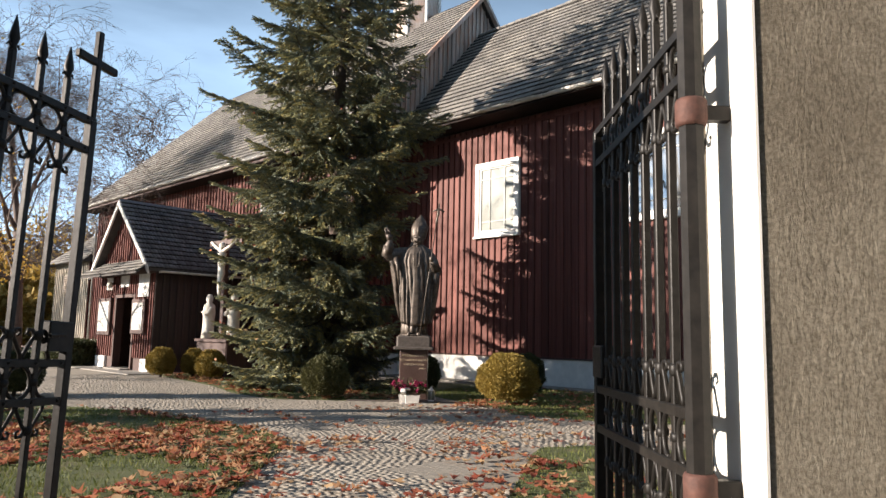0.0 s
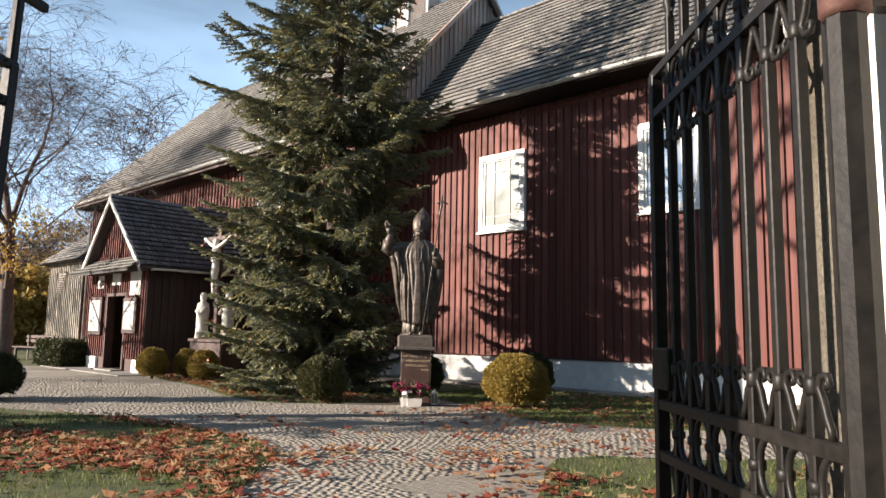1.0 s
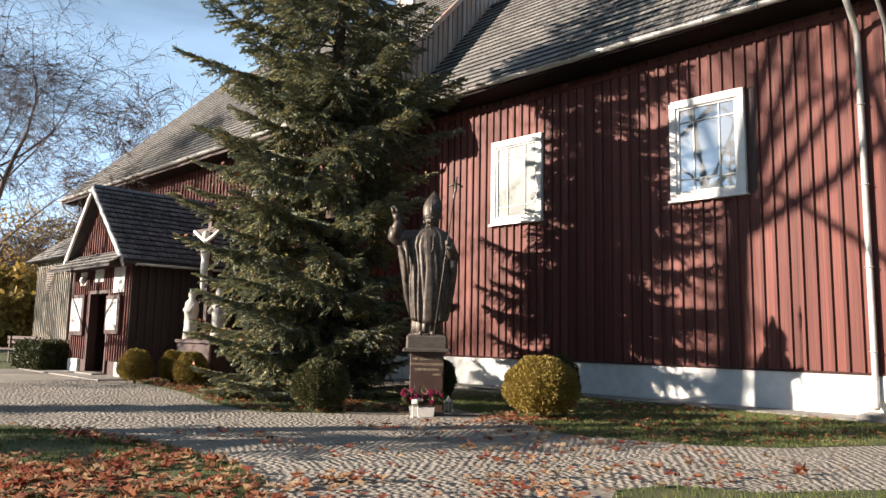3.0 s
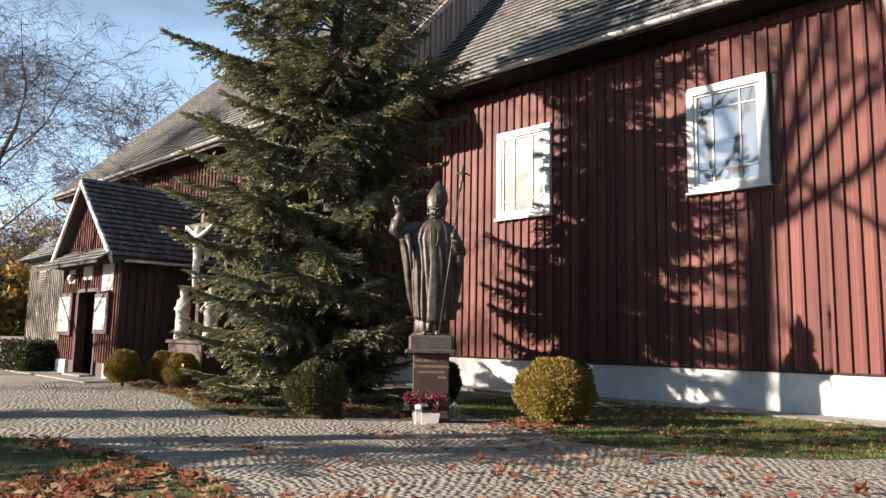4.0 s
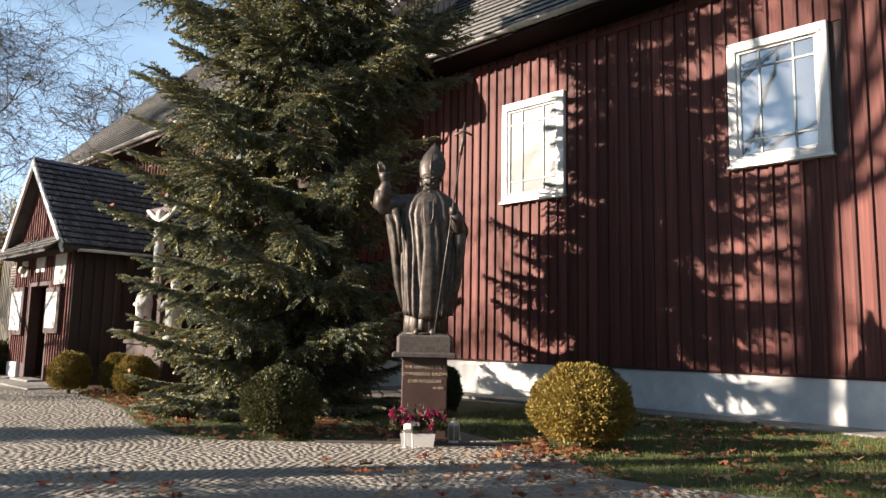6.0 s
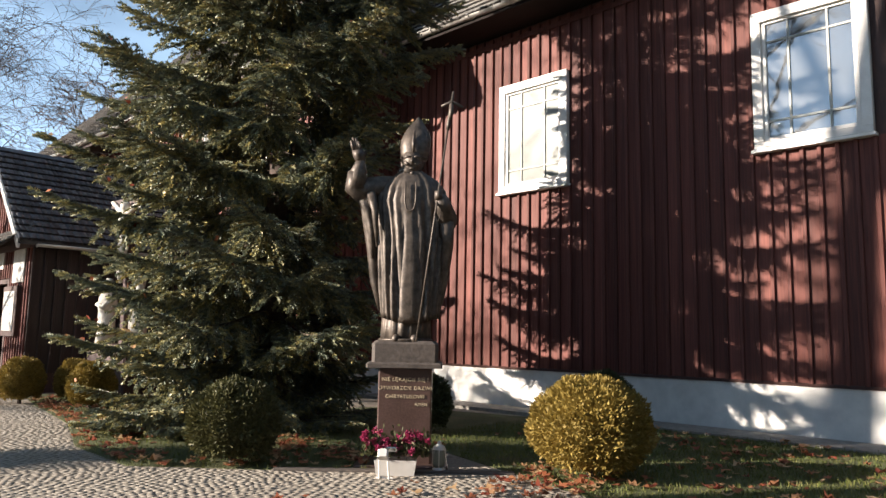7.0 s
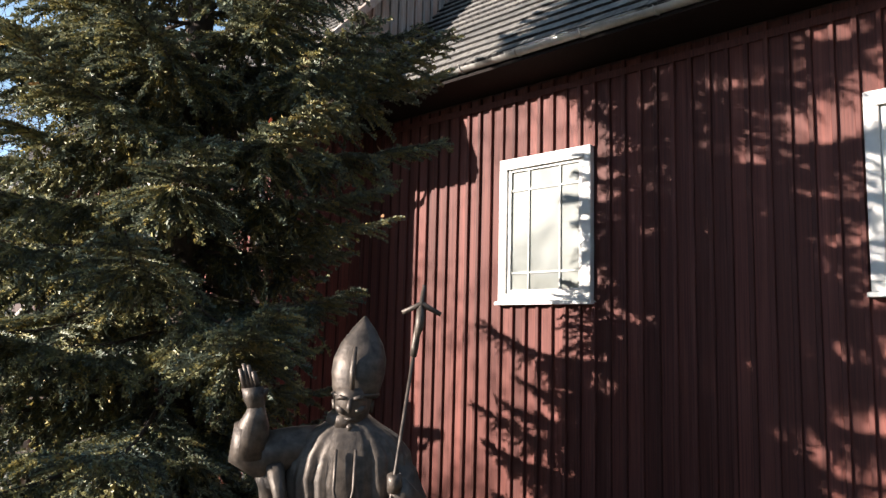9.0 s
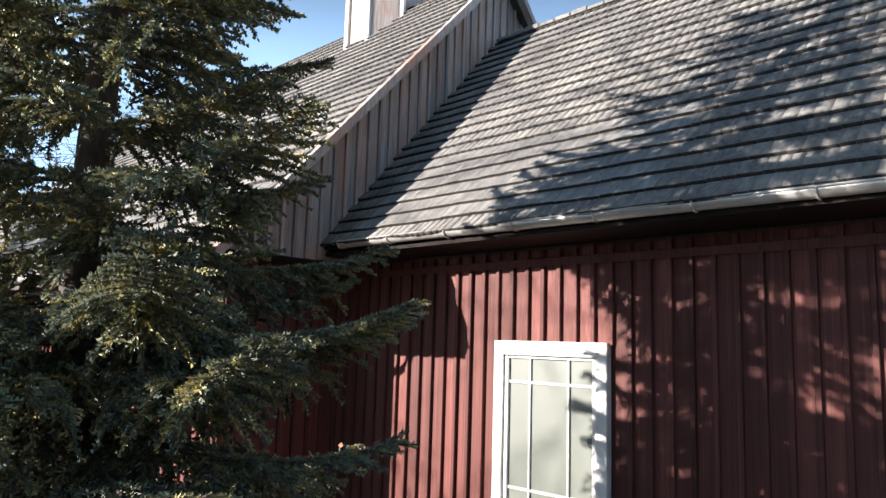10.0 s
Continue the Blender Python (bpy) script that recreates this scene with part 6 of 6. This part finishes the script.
def bench():
    b = thing("park_bench", "dark wooden slatted bench beside the path", "bench", pose(-26.2, 8.6, 0, 0, 0, 12))
    for y, z in ((-0.18, 0.44), (-0.06, 0.45), (0.06, 0.45), (0.18, 0.44)):
        part("seat_slat", Geo().chamfer((-0.95, y - 0.05, z), (0.95, y + 0.05, z + 0.035), 0.006), DARKWOOD, b)
    for z in (0.62, 0.76):
        part("back_slat", Geo().chamfer((-0.95, 0.24, z), (0.95, 0.275, z + 0.1), 0.006), DARKWOOD, b)
    for x in (-0.75, 0.75):
        part("leg", Geo().chamfer((x - 0.04, -0.22, -0.03), (x + 0.04, -0.15, 0.44), 0.006), DARKWOOD, b)
        part("leg", Geo().chamfer((x - 0.04, 0.2, -0.03), (x + 0.04, 0.239, 0.86), 0.006), DARKWOOD, b)


bench()

# ---- concrete apron round the church ----
apron = Geo().prism([(-14.1, 13.35), (-9.0, 13.38), (-5.5, 13.32), (WALL_E + 0.1, 13.25), (1.0, 16.2), (0.4, 17.0), (WALL_E, WALL_Y - 0.04), (-14.1, WALL_Y - 0.04)], "z", -0.1, 0.03)
solid("apron", apron, CONCRETE, "grey concrete apron along the church plinth", "pavement", kind="structure")
slab = Geo().prism([(-22.6, 7.75), (-17.0, 7.75), (-16.9, 8.6), (-22.6, 8.6)], "z", -0.1, 0.025)
solid("porch_step", slab, CONCRETE, "low concrete step before the church porch", "step", kind="structure")


# ---- grass ----
def lawn_points(rng, n, poly, box, edge=0.0):
    x, y = rng.uniform(box[0], box[1], n * 4), rng.uniform(box[2], box[3], n * 4)
    keep = np.array([inside(a, b, poly) for a, b in zip(x, y)])
    return np.stack([x[keep][:n], y[keep][:n]], 1)


def grass():
    rng = np.random.default_rng(91)
    spots = [(LAWN_LEFT, (-12, -2.5, -1.5, 5), 84000), (LAWN_RIGHT, (-4, 3, 2.7, 12), 40000), (LAWN_FAR, (-9.5, -1, 8.6, 13.4), 52000), (LAWN_SPRUCE, (-16.5, -8, 7, 10), 14000), (LAWN_WEST, (-34, -22, 3, 11), 7000)]
    c = []
    for poly, box, n in spots:
        q = lawn_points(rng, n, poly, box)
        patch = np.array([noise.noise(Vector((a * 0.9, b * 0.9, 3))) for a, b in q])
        c.append(q[patch > rng.normal(-0.3, 0.2, len(q))])
    c = np.concatenate(c)
    c = np.concatenate([c, np.full((len(c), 1), -0.032)], 1)
    v, f = blades(rng, c, np.tile([0, 0, 1.0], (len(c), 1)), 0.075, 0.0045, 0.42)
    tagged(new("grass", quick_mesh("grass", v, f, GRASS)), "short green grass with bare patches and moss", "grass", kind="stuff")


grass()


# ---- fallen leaves ----
def fallen_leaves():
    """Maple leaves of five lobes, each curled its own way."""
    rng = np.random.default_rng(95)
    out = []

    def scatter(poly, box, n, clump=0.0, thr=-0.2):
        q = lawn_points(rng, n, poly, box)
        k = np.array([noise.noise(Vector((a * 0.7, b * 0.7, 9))) for a, b in q])
        out.append(np.concatenate([q[k > rng.normal(thr, 0.12, len(q))], ], 0))

    scatter(LAWN_LEFT, (-10, -2.6, 0.2, 4.75), 4600, thr=-0.04)
    scatter(LAWN_RIGHT, (-3.6, 2.5, 2.7, 9.5), 2300, thr=-0.06)
    scatter(LAWN_FAR, (-9, -1.5, 8.6, 13.3), 500)
    scatter(LAWN_SPRUCE, (-16.6, -8, 7, 9.2), 900)
    scatter([(-3.6, 2.4), (-1.1, 2.6), (-2.4, 4.6), (-3.0, 6.2), (-4.6, 6.2), (-5.4, 4.9)], (-6, -1, 2, 7), 520, thr=-0.02)
    scatter([(-8.5, 5.2), (-3.0, 6.0), (-2.4, 8.8), (-5.4, 8.6), (-7.6, 8.5)], (-9, -1, 5, 9), 330)
    scatter([(-6.9, 8.6), (-5.6, 8.6), (-5.8, 9.9), (-7.2, 9.7)], (-8, -5, 8, 10), 150)
    c = np.concatenate(out)
    n = len(c)
    size = rng.uniform(0.034, 0.068, n)
    ang = rng.uniform(0, 6.283, n)
    ax, ay = rng.normal(0, 0.32, n), rng.normal(0, 0.32, n)
    lobes = [(0.0, -0.75), (0.42, -0.55), (0.95, -0.35), (0.52, 0.02), (0.98, 0.42), (0.34, 0.38), (0.0, 1.12), (-0.34, 0.38), (-0.98, 0.42), (-0.52, 0.02), (-0.95, -0.35), (-0.42, -0.55)]
    lobes = np.array(lobes)
    m = len(lobes)
    u = lobes[None, :, 0] * size[:, None]
    w = lobes[None, :, 1] * size[:, None]
    curl = (u ** 2 + w ** 2) * rng.uniform(-2, 7, n)[:, None] + rng.normal(0, 0.12, (n, m)) * size[:, None]
    x = c[:, 0, None] + u * np.cos(ang)[:, None] - w * np.sin(ang)[:, None]
    y = c[:, 1, None] + u * np.sin(ang)[:, None] + w * np.cos(ang)[:, None]
    z = 0.018 + rng.uniform(0, 0.02, n)[:, None] + np.abs(u * ax[:, None] + w * ay[:, None]) + curl
    v = np.stack([x, y, z], 2).reshape(-1, 3)
    tagged(new("fallen_leaves", quick_mesh("fallen_leaves", v, np.arange(n * m).reshape(n, m), LEAF)), "red-brown and buff fallen maple leaves on grass and path", "leaves", kind="stuff")


fallen_leaves()


def caught_leaves():
    """Red maple leaves caught on the spruce boughs."""
    rng = np.random.default_rng(97)
    ends = BOUGH_ENDS[11]
    ends = ends[(ends[:, 2] > 0.5) & (ends[:, 2] < 5.5)]
    c = ends[rng.integers(0, len(ends), 110)] + np.array([0, 0, 0.03])
    v, f = blades(rng, c, np.tile([0.3, -0.5, -0.2], (len(c), 1)), 0.085, 0.034, 0.6)
    tagged(new("caught_leaves", quick_mesh("caught_leaves", v, f, LEAF)), "red fallen leaves caught on the spruce boughs", "leaves", kind="stuff")


caught_leaves()
